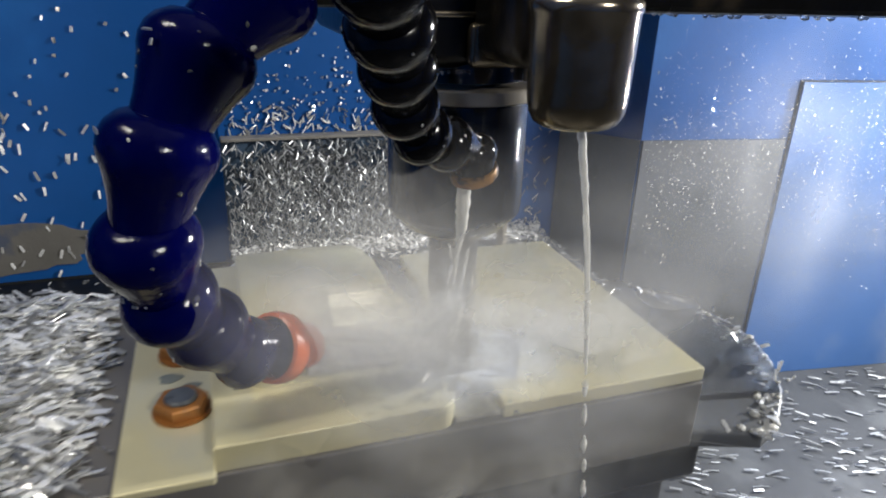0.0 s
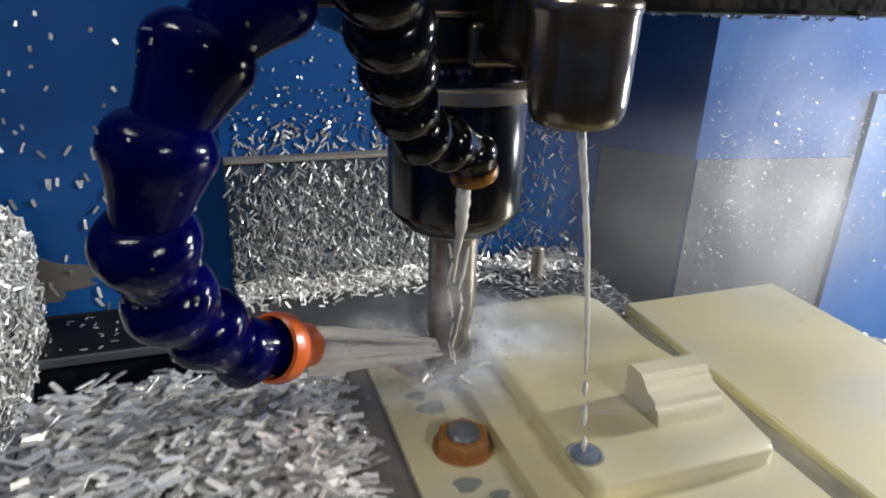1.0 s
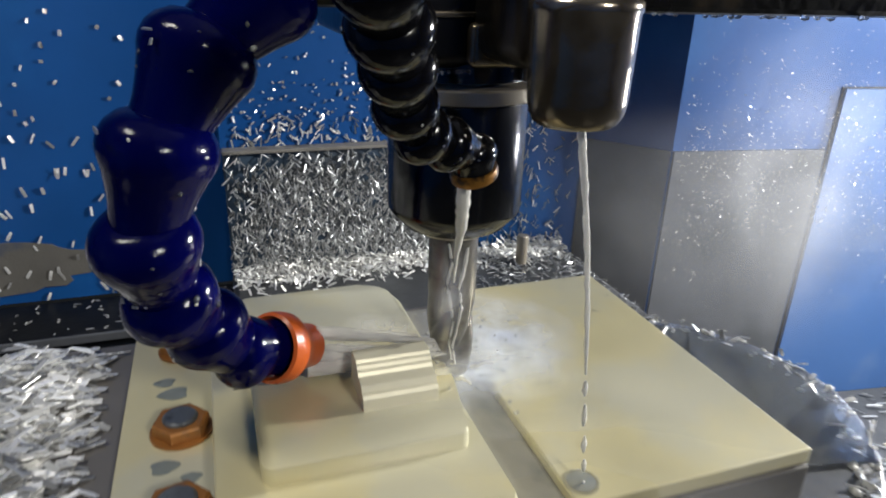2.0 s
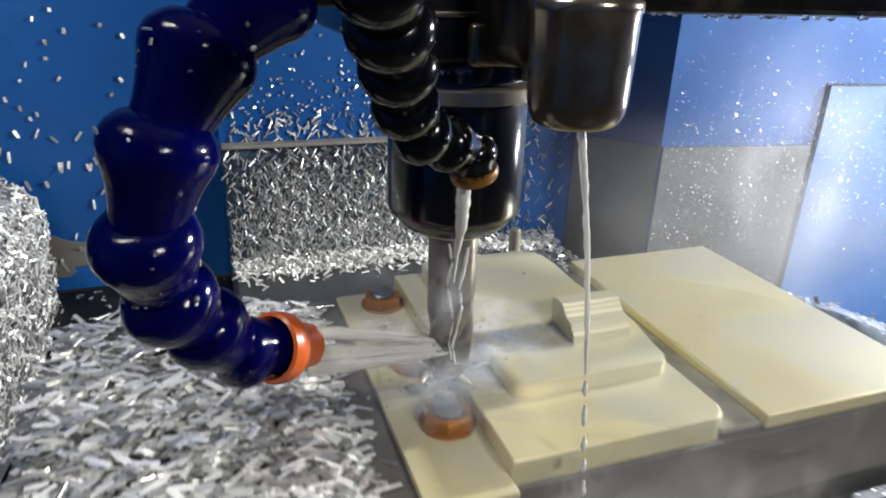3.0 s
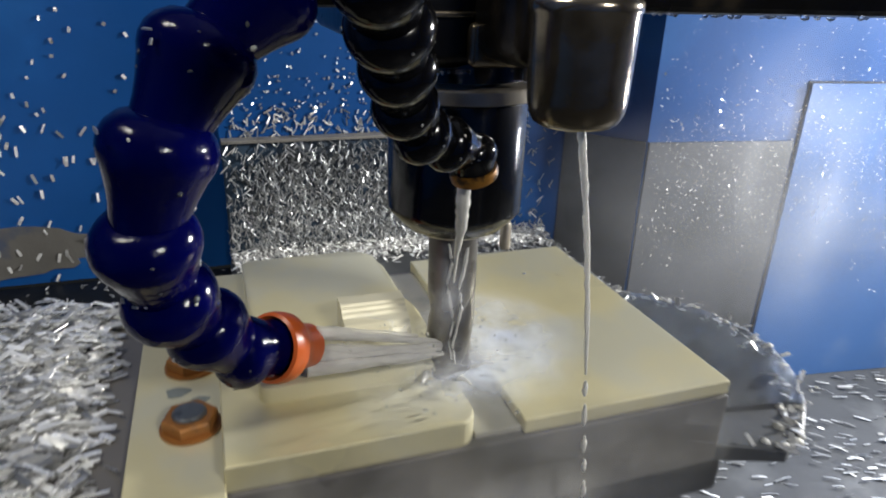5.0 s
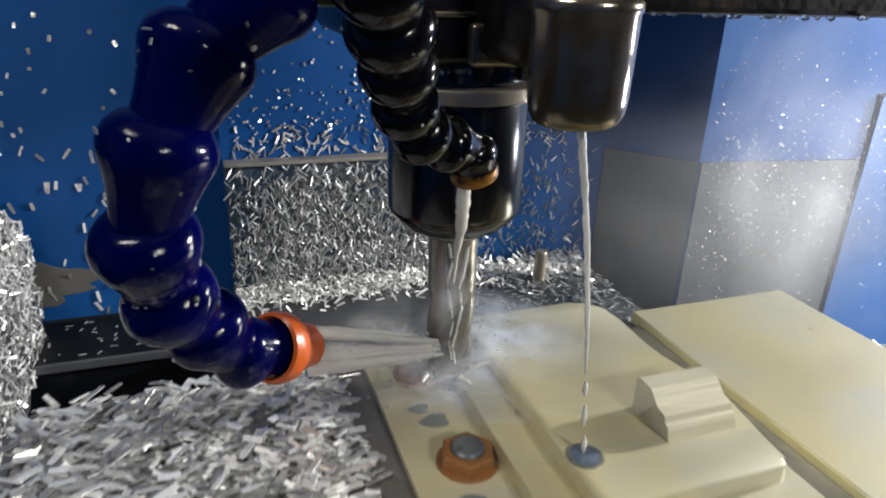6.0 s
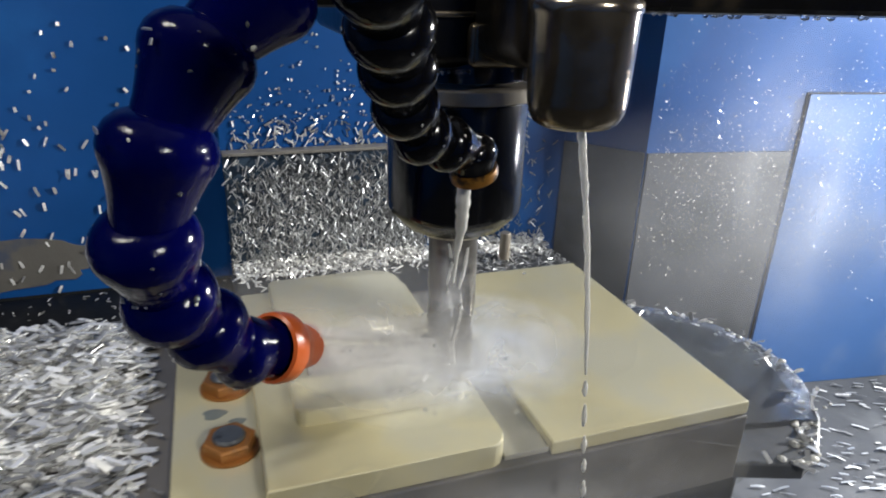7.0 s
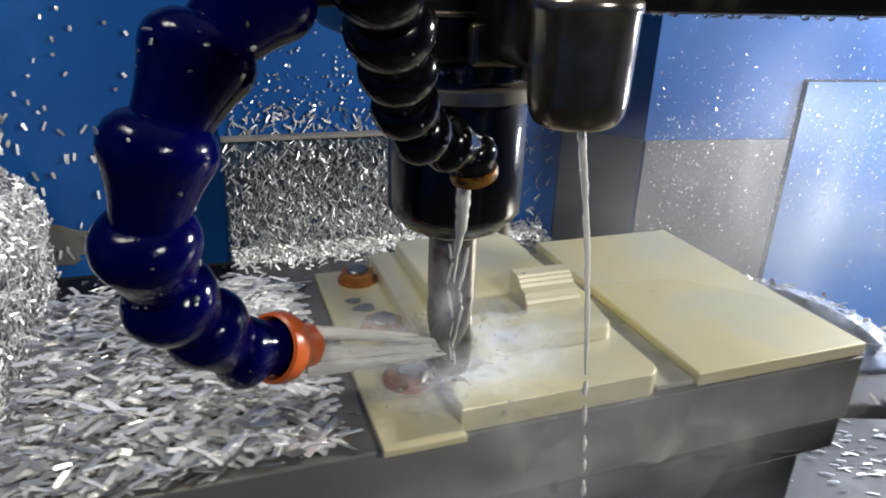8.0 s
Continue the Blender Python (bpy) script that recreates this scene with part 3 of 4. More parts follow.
chips("shelf_chips", np.stack([cx, cy, -.1245 + .012 * np.exp(-(.634 - cy) / .012) * RND.uniform(0, 1, n)], 1), np.tile([0, -.4, .9], (n, 1)), sizes(n, .005, .010), sizes(n, .0012, .0022), 22, "bank of silver chips along the foot of the back panel", seed=26)
n = 800
chips("far_shelf_chips", np.stack([.185 + .158 * RND.uniform(0, 1, n) ** .8, .634 - .17 * RND.uniform(0, 1, n) ** 1.3, -.1250 + RND.uniform(0, .003, n)], 1), np.tile([0, 0, 1.], (n, 1)), sizes(n, .004, .009), sizes(n, .0009, .0017), 16, "loose silver chips spread over the rear shelf", seed=27, mat=CHIP_DULL)
n = 60
chips("ledge_chips", np.stack([RND.uniform(-.25, .0, n), RND.uniform(.584, .645, n), np.full(n, -.1385)], 1), np.tile([0, 0, 1.], (n, 1)), sizes(n, .002, .006), sizes(n, .0008, .0014), 8, "specks of chips on the black ledge", seed=28)
n = 140
chips("way_cover_chips", np.stack([RND.uniform(-.25, .0, n), RND.uniform(.41, .575, n), np.full(n, -.1775)], 1), np.tile([0, 0, 1.], (n, 1)), sizes(n, .002, .006), sizes(n, .0008, .0014), 8, "specks of chips on the black way cover", seed=29)

# chips and foam washed about on the tray
n = 2800
fx, fy = RND.uniform(.18, .95, n), RND.uniform(-.15, .53, n)
fo = (fy < .56 - .147 * (fx - .43)) & (RND.uniform(0, 1, n) < .35 + .65 * np.clip(np.sin(fx * 38 + 9 * fy) + .3, 0, 1))
fx, fy = fx[fo], fy[fo]
n = len(fx)
chips("tray_chips", np.stack([fx, fy, -.3190 + RND.uniform(0, .003, n)], 1), np.tile([0, 0, 1.], (n, 1)), sizes(n, .006, .020), sizes(n, .0012, .0030), 8, "loose silver chips washed about on the wet tray", seed=34, along=(.9, -.43, 0), spread=25, mat=CHIP_DULL)

# droplets and flecks on the splash wall
n = 2400
s = RND.uniform(0, 1, n) ** .9
wx = .432 + .40 * s
wy = EDGE[1] + (wx - EDGE[0]) * (DOOR_L[1] - EDGE[1]) / (DOOR_L[0] - EDGE[0]) - np.where(wx > DOOR_L[0], .0065, .0035)
wz = np.where(RND.uniform(0, 1, n) < .65, RND.normal(-.03, .05, n), RND.uniform(-.16, .14, n))
wn = np.tile([-.141, -.99, 0], (n, 1))
beads("wall_droplets", np.stack([wx, wy, wz], 1), wn, sizes(n, .0002, .00062), .4, MILKY, "coolant droplets clinging to the splash wall", "water droplets")
n = 420
wx = .432 + .33 * RND.uniform(0, 1, n)
wy = EDGE[1] + (wx - EDGE[0]) * (DOOR_L[1] - EDGE[1]) / (DOOR_L[0] - EDGE[0]) - np.where(wx > DOOR_L[0], .0068, .0042)
wz = RND.normal(-.05, .055, n)
chips("splash_wall_chips", np.stack([wx, wy, wz], 1), np.tile([-.141, -.99, 0], (n, 1)), sizes(n, .0012, .004), sizes(n, .0006, .0013), 14, "fine silver chips stuck to the wet splash wall", seed=31, spread=80)

# ---- head: everything here is placed from the camera's own mount ----
head = thing("milling_unit", (.20, .34, -.012), "black oily cast iron milling unit over the table", "milling unit", on=HEAD)
part("head_body", box(.030, .46, .240, .42, -.0105, .20, .003), CAST, head, base=head.location)
bm = box(.0520, .1120, .178, .345, -.0235, .0300, .004, segments=3)
part("nose_bracket", bm, CAST, head, "black oily cast bracket", base=head.location, smooth=True)
part("bracket_pad", box(.0680, .0875, .1735, .1785, -.0228, -.0105, .0022, segments=3), BOSS, head, "worn brown machined pad on the bracket", base=head.location, smooth=True)
part("bracket_seam", box(.0560, .1100, .1762, .1785, -.0096, -.0080, .0005), BOSS, head, "thin worn edge along the bracket", base=head.location)
part("boss_web", box(.0700, .0890, .146, .182, -.0205, .0050, .006, segments=3), CAST, head, base=head.location, smooth=True)
cyl = lathe([(.0128, 0), (.0135, .03), (.0135, .09), (.0131, .11), (.0127, .45), (.0123, .78), (.0118, .88), (.0106, .955), (.0090, .99), (.0064, 1.0)], (.0846, .144, -.0030), (.0851, .144, -.0329), seg=56)
boss = part("coolant_boss", cyl, BOSS, head, "dark cylindrical coolant boss with worn shiny side", base=head.location, smooth=True)
part("boss_neck", lathe([(.0120, 0), (.0120, 1)], (.0845, .144, .0200), (.0846, .144, -.0028), seg=40), CAST, head, base=head.location, smooth=True)
part("boss_outlet", lathe([(.0028, 0), (.0028, 1)], (.0868, .144, -.0322), (.0868, .144, -.0336), seg=24), CAST, boss, base=head.location, smooth=True)

AX, AY = .0747, .200
spindle = thing("spindle_nose", (AX, AY, -.012), "black spindle nose with a bare steel ring", "spindle", on=HEAD)
part("nose", lathe([(.0215, 0), (.0215, 1)], (0, .0, .040), (0, 0, -.0158), seg=48), HOLDER, spindle, smooth=True)
ring_part = part("steel_ring", lathe([(.0262, 0), (.0266, .1), (.0266, .9), (.0258, 1)], (0, 0, -.0170), (0, 0, -.0215), seg=48), HOLDER_RING, spindle, "bare steel ring", smooth=True)
part("set_screw", lathe([(.0024, 0), (.0024, .8), (.0018, 1)], (.0165, -.0175, -.0156), (.0165, -.0175, -.0108), seg=16), HOLDER_RING, ring_part, "small steel set screw", smooth=True)
holder = thing("tool_holder", (AX, AY, -.0336), "glossy black tool holder with a chamfered nose", "tool holder", on=HEAD)
body = part("holder_body", lathe([(.0222, 0), (.0226, .03), (.0226, .82), (.0222, .86), (.0172, .985), (.0150, 1)], (0, 0, 0), (0, 0, -.0441), seg=64), HOLDER, holder, smooth=True)
part("collet_face", lathe([(.0145, 0), (.0120, 1)], (0, 0, -.0440), (0, 0, -.0462), seg=40), HOLDER_RING, body, "steel collet face", smooth=True)

mill = thing("end_mill", (AX + .0005, AY, -.0820), "steel end mill with helical flutes", "end mill", on=HEAD)
R0 = .0086
part("shank", lathe([(R0, 0), (R0, 1)], (0, 0, .003), (0, 0, -.0200), seg=40), CARBIDE, mill, smooth=True)
bm = bmesh.new()
rings = []
for j in range(41):
    z = -.0195 - .0352 * j / 40
    deep = min(1, j / 7) * .24
    ring = []
    for i in range(60):
        a = 2 * math.pi * i / 60
        w = abs(math.cos(1.5 * (a - z * 95)))
        r = R0 * (1 - deep * (1 - w ** .55))
        ring.append(bm.verts.new((r * math.cos(a), r * math.sin(a), z)))
    rings.append(ring)
for p, q in zip(rings, rings[1:]):
    for i in range(60):
        bm.faces.new((p[i], p[(i + 1) % 60], q[(i + 1) % 60], q[i]))
bm.faces.new(rings[0])
bm.faces.new(rings[-1])
part("fluted_end", bm, CARBIDE, mill, "bright helical cutting flutes", smooth=True)

COLLAR = ((.52, -.60), (.74, -.50), (.90, -.33), (.985, -.14), (1.0, .06), (.96, .24), (.87, .46), (.78, .74), (.70, 1.05), (.64, 1.5), (.60, 2.2))


def collar_shape(r, length):
    """Radius and share of the length for a segment with a wide rounded collar and a narrowing neck."""
    pts = [(c * r, (o * r + .60 * r) / (length + .60 * r)) for c, o in COLLAR if o * r < length - 1e-4]
    return pts + [(pts[-1][0] * .98, 1.0)]


def hose(name, joints, mat, label, base):
    """A ball-jointed hose: one collared segment from each joint to the next. Joints: x, y, z, radius."""
    t = thing(name, base, label, "coolant hose", on=HEAD)
    b = Vector(base)
    for p, q in zip(joints, joints[1:]):
        pa, pb = Vector(p[:3]) - b, Vector(q[:3]) - b
        d = (pb - pa).normalized()
        part("hose_segment", lathe(collar_shape(p[3], (pb - pa).length), pa - d * .60 * p[3], pb, seg=40), mat, t, smooth=True)
        ball = bmesh.new()
        bmesh.ops.create_uvsphere(ball, u_segments=24, v_segments=14, radius=q[3] * .66, matrix=Matrix.Translation(pb))
        part("ball_joint", ball, mat, t, smooth=True)
    return t


BLUE_JOINTS = [(.0340, .1800, .0125, .0140), (.0149, .1760, -.0036, .0140), (-.0019, .1720, -.0189, .0140), (-.0127, .1650, -.0389, .0138), (-.0187, .1660, -.0627, .0136),
               (-.0159, .1740, -.0826, .0134), (-.0078, .1820, -.0968, .0128), (.0010, .1880, -.1098, .0118), (.0107, .1920, -.1122, .0095)]
bb = Vector(BLUE_JOINTS[0][:3])
blue = hose("blue_coolant_hose", BLUE_JOINTS, BLUE_PLASTIC, "dark blue segmented plastic coolant hose with orange nozzle", tuple(bb))
bm = bmesh.new()
bmesh.ops.create_uvsphere(bm, u_segments=28, v_segments=18, radius=.0092, matrix=Matrix.Translation(Vector((.0112, .1924, -.1124)) - bb))
part("ball_joint", bm, BLUE_PLASTIC, blue, smooth=True)
tip_a, tip_b = Vector((.0098, .1900, -.1112)) - bb, Vector((.0234, .2012, -.1188)) - bb
nozzle = part("orange_nozzle", lathe([(.0088, .40), (.0092, .12), (.0103, .0), (.0114, .03), (.0118, .16), (.0115, .34), (.0102, .44), (.0086, .52), (.0080, .72), (.0077, .98), (.0072, 1.0), (.0062, 1.0), (.0060, .82)], tip_a, tip_b, seg=44), ORANGE_PLASTIC, blue, "bright orange plastic nozzle with a collar ring", smooth=True)
part("nozzle_slot", lathe([(.0060, 0), (.0060, 1)], tip_a.lerp(tip_b, .80), tip_a.lerp(tip_b, .86), seg=28), RUBBER, nozzle, "dark nozzle mouth", smooth=True)

BLACK_JOINTS = [(.0240, .1040, .0085, .0086), (.0275, .1120, -.0001, .0086), (.0313, .1200, -.0083, .0086), (.0350, .1280, -.0164, .0081), (.0388, .1360, -.0253, .0076), (.0450, .1440, -.0332, .0075),
                (.0538, .1500, -.0376, .0071), (.0618, .1535, -.0408, .0065), (.0628, .1541, -.0452, .0060)]
kb = Vector(BLACK_JOINTS[0][:3])
black = hose("black_coolant_hose", BLACK_JOINTS, BLACK_PLASTIC, "glossy black segmented plastic coolant hose with brass tip", tuple(kb))
part("brass_tip", lathe([(.0050, 0), (.0062, .15), (.0065, .5), (.0063, .85), (.0056, 1), (.0036, 1), (.0034, .4)], Vector((.0624, .1539, -.0448)) - kb, Vector((.0634, .1546, -.0478)) - kb, seg=36), BRASS, black, "oily brass nozzle tip", smooth=True)


def clinging(name, joints, n, lo, hi, label, seed, mat=None):
    """Small drops on the outside of a hose."""
    rnd = random.Random(seed)
    ps, ns, rs = [], [], []
    for _ in range(n):
        k = rnd.randrange(1, len(joints) - 1)
        p, q = Vector(joints[k][:3]), Vector(joints[k + 1][:3])
        d, r = (q - p).normalized(), joints[k][3]
        o, a = rnd.uniform(-.35, min(1.0, (q - p).length / r)), rnd.uniform(0, 6.283)
        f = next(c0 + (c1 - c0) * (o - s0) / (s1 - s0) for (c0, s0), (c1, s1) in zip(COLLAR, COLLAR[1:]) if s0 <= o <= s1)
        out = d.to_track_quat("Z", "Y") @ Vector((math.cos(a), math.sin(a), 0))
        ps.append(tuple(p + d * o * r + out * r * f))
        ns.append(tuple(out))
        rs.append(rnd.uniform(lo, hi))
    return beads(name, ps, ns, rs, .5, mat or WATER, label, "water droplets", base=joints[0][:3], on=HEAD, seed=seed)


clinging("blue_hose_drops", BLUE_JOINTS, 40, .0003, .0010, "coolant drops on the blue hose", 61)
clinging("black_hose_drops", BLACK_JOINTS, 60, .0002, .0006, "coolant drops on the black hose", 62)
clinging("blue_hose_flecks", BLUE_JOINTS, 16, .0003, .0009, "milky flecks of coolant on the blue hose", 63, MILKY)
clinging("black_hose_flecks", BLACK_JOINTS, 10, .0002, .0005, "milky flecks of coolant on the black hose", 64, MILKY)
n = 12
ki = RND.randint(2, 6, n)
bj = np.array([BLUE_JOINTS[k][:3] for k in ki]) + np.stack([RND.uniform(-.011, -.004, n), RND.uniform(-.012, -.006, n), RND.uniform(-.003, .009, n)], 1)
chips("blue_hose_chips", bj, np.tile([-.5, -.7, .5], (n, 1)), sizes(n, .0012, .0030), sizes(n, .0008, .0014), 25, "dull chips and grime stuck to the blue hose", BLUE_JOINTS[0][:3], HEAD, seed=33, mat=CHIP_DULL)

# ---- water carried along by the head ----
stream = solid("coolant_stream", wobbly([(.0873, .1441, -.0338), (.0888, .1430, -.0450), (.0901, .1420, -.0550), (.0913, .1407, -.0670), (.0923, .1394, -.0800), (.0930, .1378, -.0950), (.0934, .1370, -.1030)], [.0011, .0009, .0008, .0008, .0007, .0006, .0003], 14, .14, 4, fine=6), MILKY, (.0875, .1440, -.0352), "thin falling stream of milky coolant", "water stream", on=HEAD, smooth=True)
for k, (sz, sl) in enumerate(((-.1050, .0050), (-.1125, .0075), (-.1230, .0060), (-.1310, .0045), (-.1385, .0060), (-.1470, .0050), (-.1560, .0050))):
    sx, sy = .0934 + (-.103 - sz) * .050, .1370 + (.103 + sz) * .106
    solid("stream_drop", wobbly([(sx, sy, sz), (sx + .0001, sy, sz - sl * .3), (sx + .0001, sy - .0002, sz - sl * .7), (sx + .0002, sy - .0003, sz - sl)], [.0003, .0007, .0008, .0003], 12, .15, 70 + k, fine=3), MILKY, (sx, sy, sz), "broken drop of the falling coolant stream", "water drop", "drops of the falling stream", on=HEAD, smooth=True)
# where the stream lands: a raised rim of water round a bare dark spot
landing = thing("landing_spot", (.0949, .1340, -.1310), "dark round spot where the stream clears the milky film", "water ring")
part("spot", lathe([(.0001, 0), (.0048, 0), (.0040, 1), (.0001, 1)], (0, 0, 0), (0, 0, .0003), seg=28), SPOT, landing, smooth=True)
part("rim", lathe([(.0046, 0), (.0058, 0), (.0054, .7), (.0050, 1), (.0046, .5)], (0, 0, 0), (0, 0, .0004), seg=28), WATER, landing, "clear raised rim of water", smooth=True)


def landing_height(x, y):
    """Height of the surface under the stream, in the table's own place."""
    if y < .1675 or y > .306 or x > .2115:
        return -.3195
    if .038 < x < .104 and y > .197:
        return .0102
    if x > .124:
        return .0003
    if .107 < x:
        return -.0034
    return .0038 if x > .025 else -.0026

trickle = solid("coolant_trickle", wobbly([(0.0604, 0.1545, -0.0483), (0.0613, 0.1570, -0.0557), (0.0635, 0.1630, -0.0628), (0.0667, 0.1720, -0.0708), (0.0704, 0.1840, -0.0825), (0.0718, 0.1890, -0.0951)], [.0018, .0019, .0018, .0013, .0008, .0003], 12, .09, 7, fine=4), MILKY, (0.0604, 0.1545, -0.0483), "coolant trickle running onto the cutter", "water stream", on=HEAD, smooth=True)


for k, (ra, rb) in enumerate(((-2.05, -1.75), (-1.35, -1.7))):
    run = []
    for i in range(7):
        a = ra + (rb - ra) * i / 6 + .12 * math.sin(i * 2.1 + k)
        run.append((AX + .0088 * math.cos(a), AY + .0088 * math.sin(a), -.082 - .045 * i / 6 - .002 * k))
    solid("mill_rivulet", wobbly(run, [.0005, .0008, .0004, .0007, .0003, .0005, .0003], 10, .2, 90 + k, fine=3), MILKY, run[0], "rivulet of white coolant running down the cutter", "water stream", "rivulets on the cutter", on=HEAD, smooth=True)


def jet(a, b, wide, narrow, strands, seed):
    """A foaming jet: a bundle of uneven strands that draw together towards b."""
    rnd = random.Random(seed)
    a, b = Vector(a), Vector(b)
    bm = bmesh.new()
    for k in range(strands):
        o = Vector((0, rnd.uniform(-1, 1), rnd.uniform(-1, 1)))
        stop = rnd.uniform(.75, 1.02)
        r = rnd.uniform(.0010, .0021)
        path = [a.lerp(b, stop * u / 6) + o * (wide + (narrow - wide) * u / 6) + Vector((0, 0, .0006 * rnd.uniform(-1, 1) * u / 6)) for u in range(7)]
        wobbly(path, [r, r * 1.1, r * rnd.uniform(.6, 1.2), r * rnd.uniform(.5, 1.1), r * rnd.uniform(.5, 1), r * .7, r * .4], 10, .12, seed * 20 + k, bm, 3)
    return solid("coolant_jet", bm, JET, tuple(a), "white foaming coolant jet onto the cutter", "water jet", kind="stuff", on=HEAD, smooth=True)


jet((.0225, .2010, -.1140), (.0735, .1955, -.1222), .0012, .0016, 6, 12)
jet((.0222, .1998, -.1232), (.0735, .1950, -.1246), .0042, .0018, 16, 13)

# drops hanging under the head, chips and drops clinging to the hoses
n = 46
beads("hanging_drops", np.stack([RND.uniform(.12, .34, n), RND.uniform(.2395, .262, n), -.0105 - RND.uniform(0, .0008, n)], 1), np.tile([0, 0, 1.], (n, 1)), sizes(n, .0007, .0019), .8, WATER, "coolant drops hanging under the machine head", "water droplets", base=(.2, .25, -.0105), on=HEAD)
n = 16
beads("bracket_drops", np.stack([RND.uniform(.069, .087, n), np.full(n, .1733), RND.uniform(-.0215, -.012, n)], 1), np.tile([0, -1., 0], (n, 1)), sizes(n, .0002, .0006), .6, WATER, "coolant drops on the cast bracket", "water droplets", base=(.09, .178, -.01), on=HEAD)

n = 22
beads("dripping_drops", np.stack([RND.uniform(.060, .108, n), RND.uniform(.1765, .182, n), -.0237 - RND.uniform(0, .0006, n)], 1), np.tile([0, 0, 1.], (n, 1)), sizes(n, .0004, .0010), .9, WATER, "coolant drops hanging under the cast bracket", "water droplets", base=(.09, .178, -.0235), on=HEAD)

# splashing droplets round the cutter
n = 130
ang = RND.uniform(0, 2 * math.pi, n)
rad = .009 + np.abs(RND.normal(0, .014, n))
dz = -.1380 + np.abs(RND.normal(0, .008, n)) * (1 + rad * 20)
beads("splash_drops", np.stack([AX + rad * np.cos(ang), AY + rad * np.sin(ang), dz], 1), np.tile([0, 0, 1.], (n, 1)), sizes(n, .0002, .0008), 1.0, WATER, "splashing coolant droplets round the cutter", "water droplets", base=(AX, AY, -.138), on=HEAD)
for k in range(6):
    a = k * 1.05 + .4
    p0 = Vector((AX + .008 * math.cos(a), AY + .008 * math.sin(a), -.1365))
    p1 = p0 + Vector((.010 * math.cos(a + .5), .010 * math.sin(a + .5), .0035))
    solid("splash_sheet", wobbly([p0, p0.lerp(p1, .5) + Vector((0, 0, .0022)), p1], [.0011, .0009, .0004], 12, .3, 40 + k), MILKY, tuple(p0), "white splash of coolant at the cutter", "water splash", "splashes round the cutter", on=HEAD, smooth=True)


def mist(name, centre, wide, high, turn, mat, label, on=None, seed=1):
    """One wavy layer of spray, wide by high, turned about z."""
    bm = bmesh.new()
    grid = [[bm.verts.new(pose(0, 0, 0, 0, 0, turn) @ Vector(((i / 12 - .5) * wide, .12 * wide * noise.noise(Vector((i * .35 + seed, j * .35, seed * 3))), (j / 8 - .5) * high))) for i in range(13)] for j in range(9)]
    for p, q in zip(grid, grid[1:]):
        for i in range(12):
            bm.faces.new((p[i], p[i + 1], q[i + 1], q[i]))
    ob = part(name, bm, mat, smooth=True)
    ob.location = centre
    ob.visible_shadow = False
    if on is not None:
        on.append((ob, Vector(centre)))
    return tagged(ob, label, "mist", kind="stuff")


# pale layers riding with the camera: mist, and white glare imitated by their colour
for k in range(3):
    mist("drifting_mist", (.44 + .01 * k, .385 - .025 * k, -.125 - .012 * k), .50, .38, -20, GLARE_MIST, "thin white coolant mist with glare imitated in it", HEAD, seed=2 + k)
for k, (mx, my, mz, mw, mh) in enumerate(((AX - .004, AY - .014, -.127, .050, .026), (AX + .012, AY - .006, -.128, .060, .022), (AX - .018, AY + .014, -.124, .060, .034), (.046, .2025, -.1260, .070, .022), (AX - .004, AY - .0125, -.098, .020, .050))):
    mist("cutter_spray", (mx, my, mz), mw, mh, -20, SPRAY, "white coolant spray thrown up at the cutter", HEAD, seed=7 + k)


mist("coolant_veil", (AX + .030, AY - .046, -.130), .200, .070, -20, VEIL, "thin veil of coolant spray low over the work", HEAD, seed=37)
for k in range(3):
    mist("running_film", (.045 + .052 * k, .1600 - .001 * k, -.022), .120, .062, 0, FILM, "grey film of coolant running down the plate front", TABLE, seed=41 + k)
mist("coolant_veil", (AX + .020, AY - .062, -.150), .190, .075, -20, VEIL, "thin veil of coolant spray before the work", HEAD, seed=31)

mist("coolant_veil", (.240, .235, -.112), .260, .150, -20, VEIL, "thin veil of coolant mist over the side plate", HEAD, seed=35)

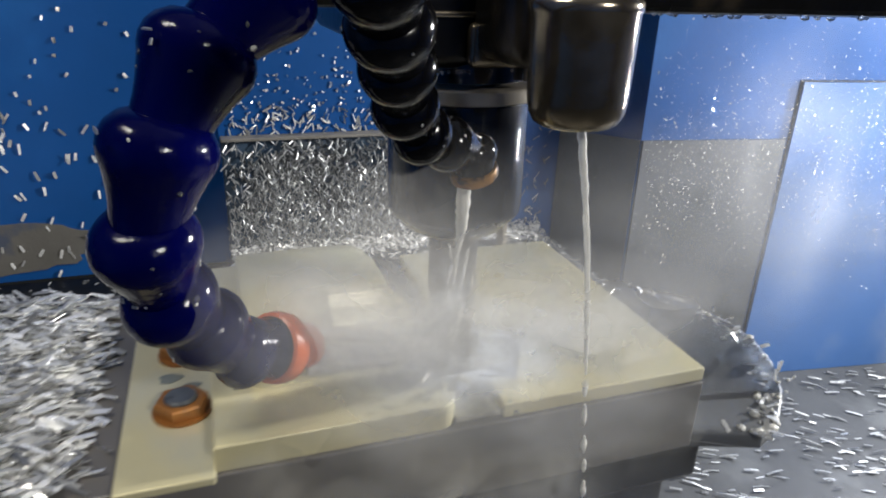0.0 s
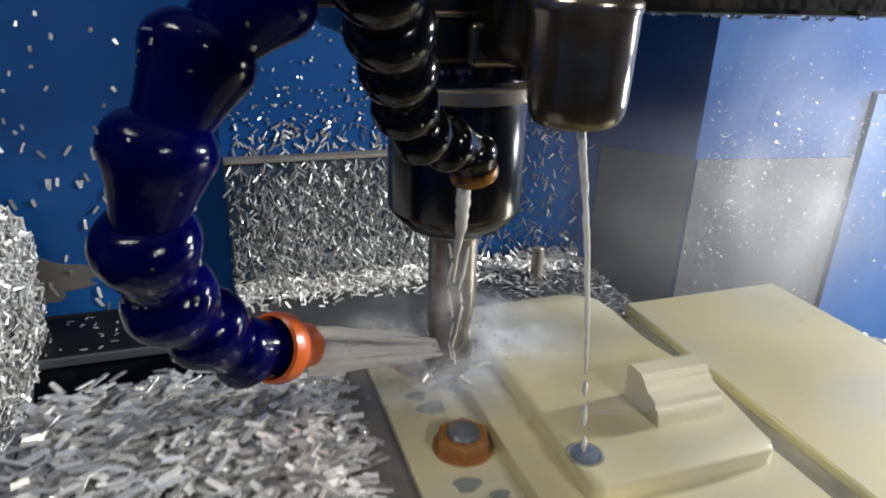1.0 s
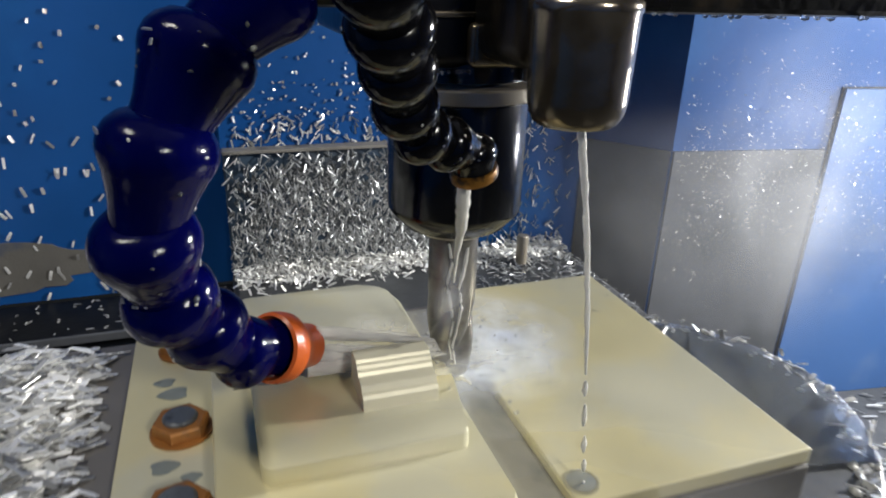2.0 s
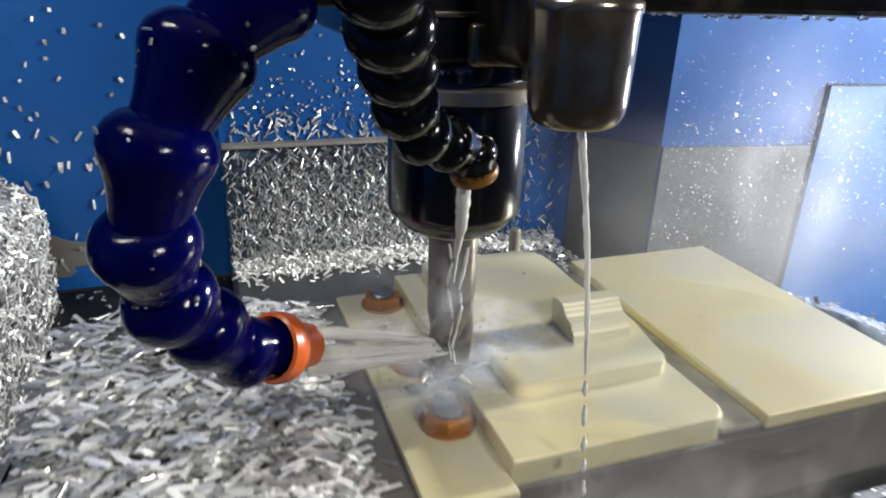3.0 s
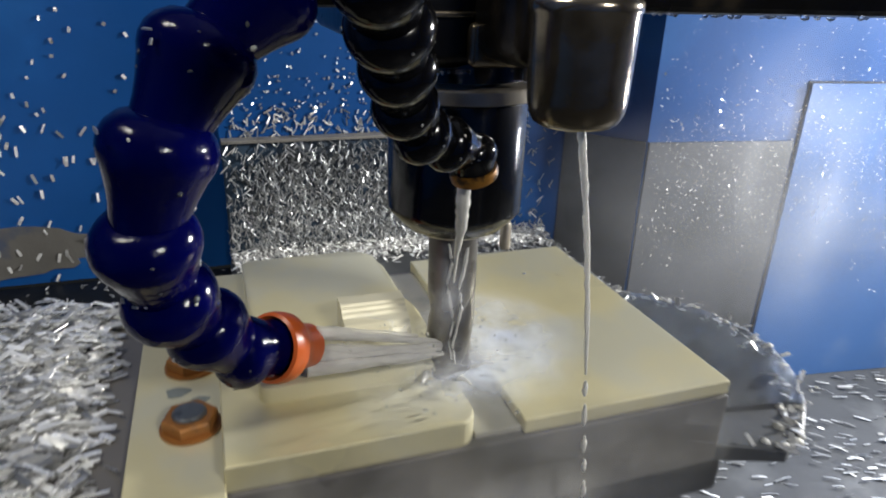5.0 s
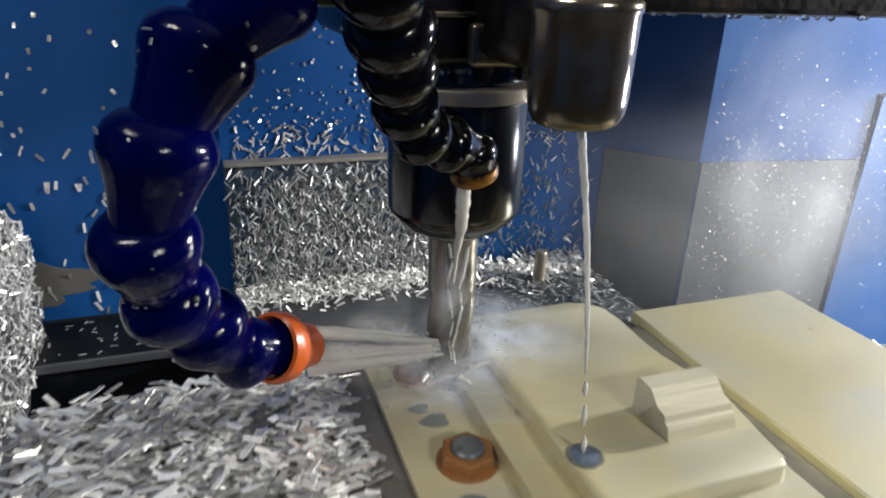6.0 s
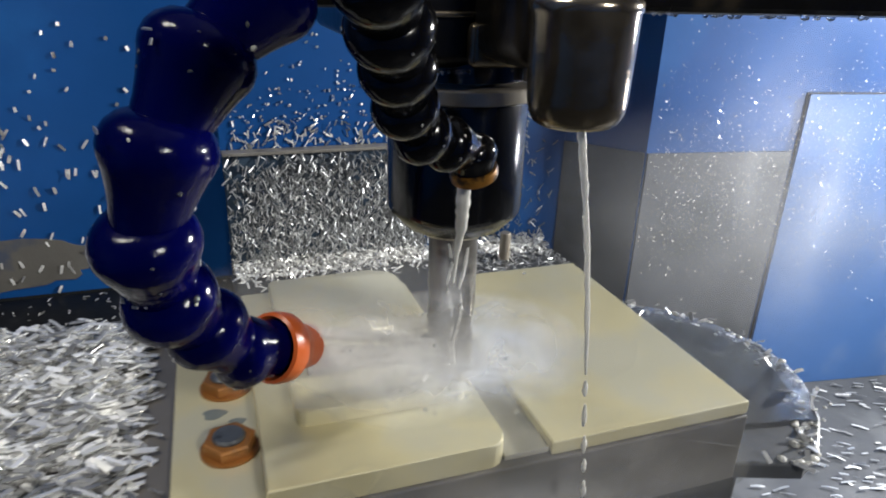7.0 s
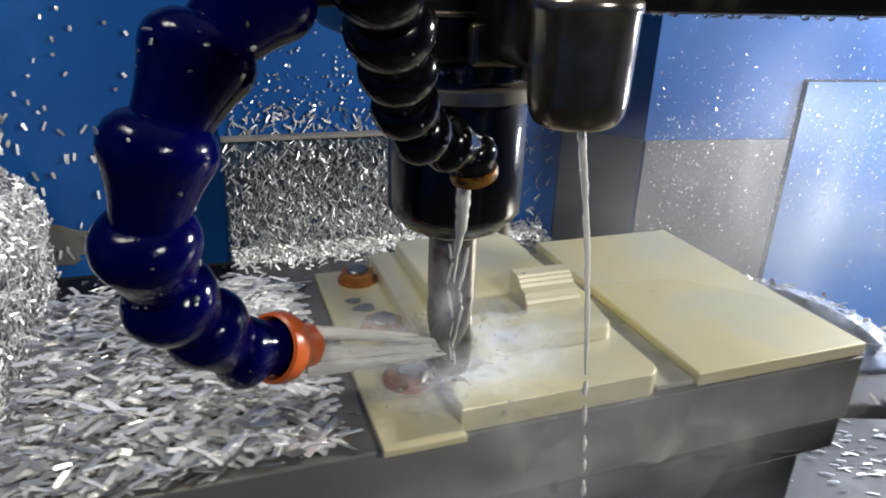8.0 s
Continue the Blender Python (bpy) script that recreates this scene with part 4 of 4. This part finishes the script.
# foaming wash spreading over the work round the cutter
def wash(centre, wide, deep, seed):
    bm = bmesh.new()
    grid = [[bm.verts.new(((i / 16 - .5) * wide, (j / 14 - .5) * deep, .0012 * noise.noise(Vector((i * .5, j * .5, seed))))) for i in range(17)] for j in range(15)]
    for p, q in zip(grid, grid[1:]):
        for i in range(16):
            bm.faces.new((p[i], p[i + 1], q[i + 1], q[i]))
    ob = part("coolant_wash", bm, WASH, smooth=True)
    ob.location = centre
    ob.visible_shadow = False
    HEAD.append((ob, Vector(centre)))
    tagged(ob, "foaming white coolant wash round the cutter", "coolant wash", kind="stuff")


wash((AX + .008, AY - .002, -.1345), .090, .068, 2)
wash((AX + .024, AY + .008, -.1278), .066, .078, 5)

# bursts of spray that rise from under the cutter and sink again
BURSTS = [
    ((.052, .186, -.100), .155, .076, ((0.0, 0), (.3, 0), (.5, .8), (.7, 1), (6.2, 1), (6.4, .1), (6.5, 0), (6.9, 0), (7.1, .2), (7.3, 1), (8.0, 1))),
    ((.050, .138, -.082), .150, .105, ((0.0, 0), (.12, 0), (.3, 1), (8.0, 1))),
    ((.052, .196, -.117), .090, .044, ((0.0, 0), (.4, 0), (.6, 1), (6.2, 1), (6.45, 0), (7.2, .1), (7.4, 1), (8.0, 1))),
    ((.105, .186, -.112), .180, .056, ((0.0, 0), (.5, 0), (.8, .5), (1.0, 1), (8.0, 1)))]
burst_things = []
for k, (c, w, h, ups) in enumerate(BURSTS):
    burst_things.append((mist("spray_burst", c, w, h, -20, BURST, "cloud of white coolant spray over the work", seed=20 + k), Vector(c), ups))


def risen(ups, t):
    for (a, u), (b, v) in zip(ups, ups[1:]):
        if a <= t <= b:
            return u + (v - u) * (t - a) / (b - a)
    return ups[-1][1]


# ---- what moves ----
def motions():
    for ob, base in HEAD:
        spin = 70 if ob == mill else 0
        walk(ob, [(t, Matrix.Translation(base + Vector((0, slid(t)[0], slid(t)[1]))) @ pose(0, 0, 0, 0, 0, spin * i)) for i, t in enumerate(TICKS)])
    for ob, base, ups in burst_things:
        walk(ob, [(t, Matrix.Translation(base + Vector((0, slid(t)[0], slid(t)[1] - .15 * risen(ups, t))))) for t in TICKS])
    rows = []
    for t in TICKS:
        y, z, x = slid(t)
        rows.append((t, Matrix.Translation((.0949, .1340 + y, landing_height(.0949 - x, .1340 + y)))))
    walk(landing, rows)
    for ob, base in TABLE:
        walk(ob, [(t, Matrix.Translation(base + Vector((slid(t)[2], 0, 0)))) for t in TICKS])


motions()
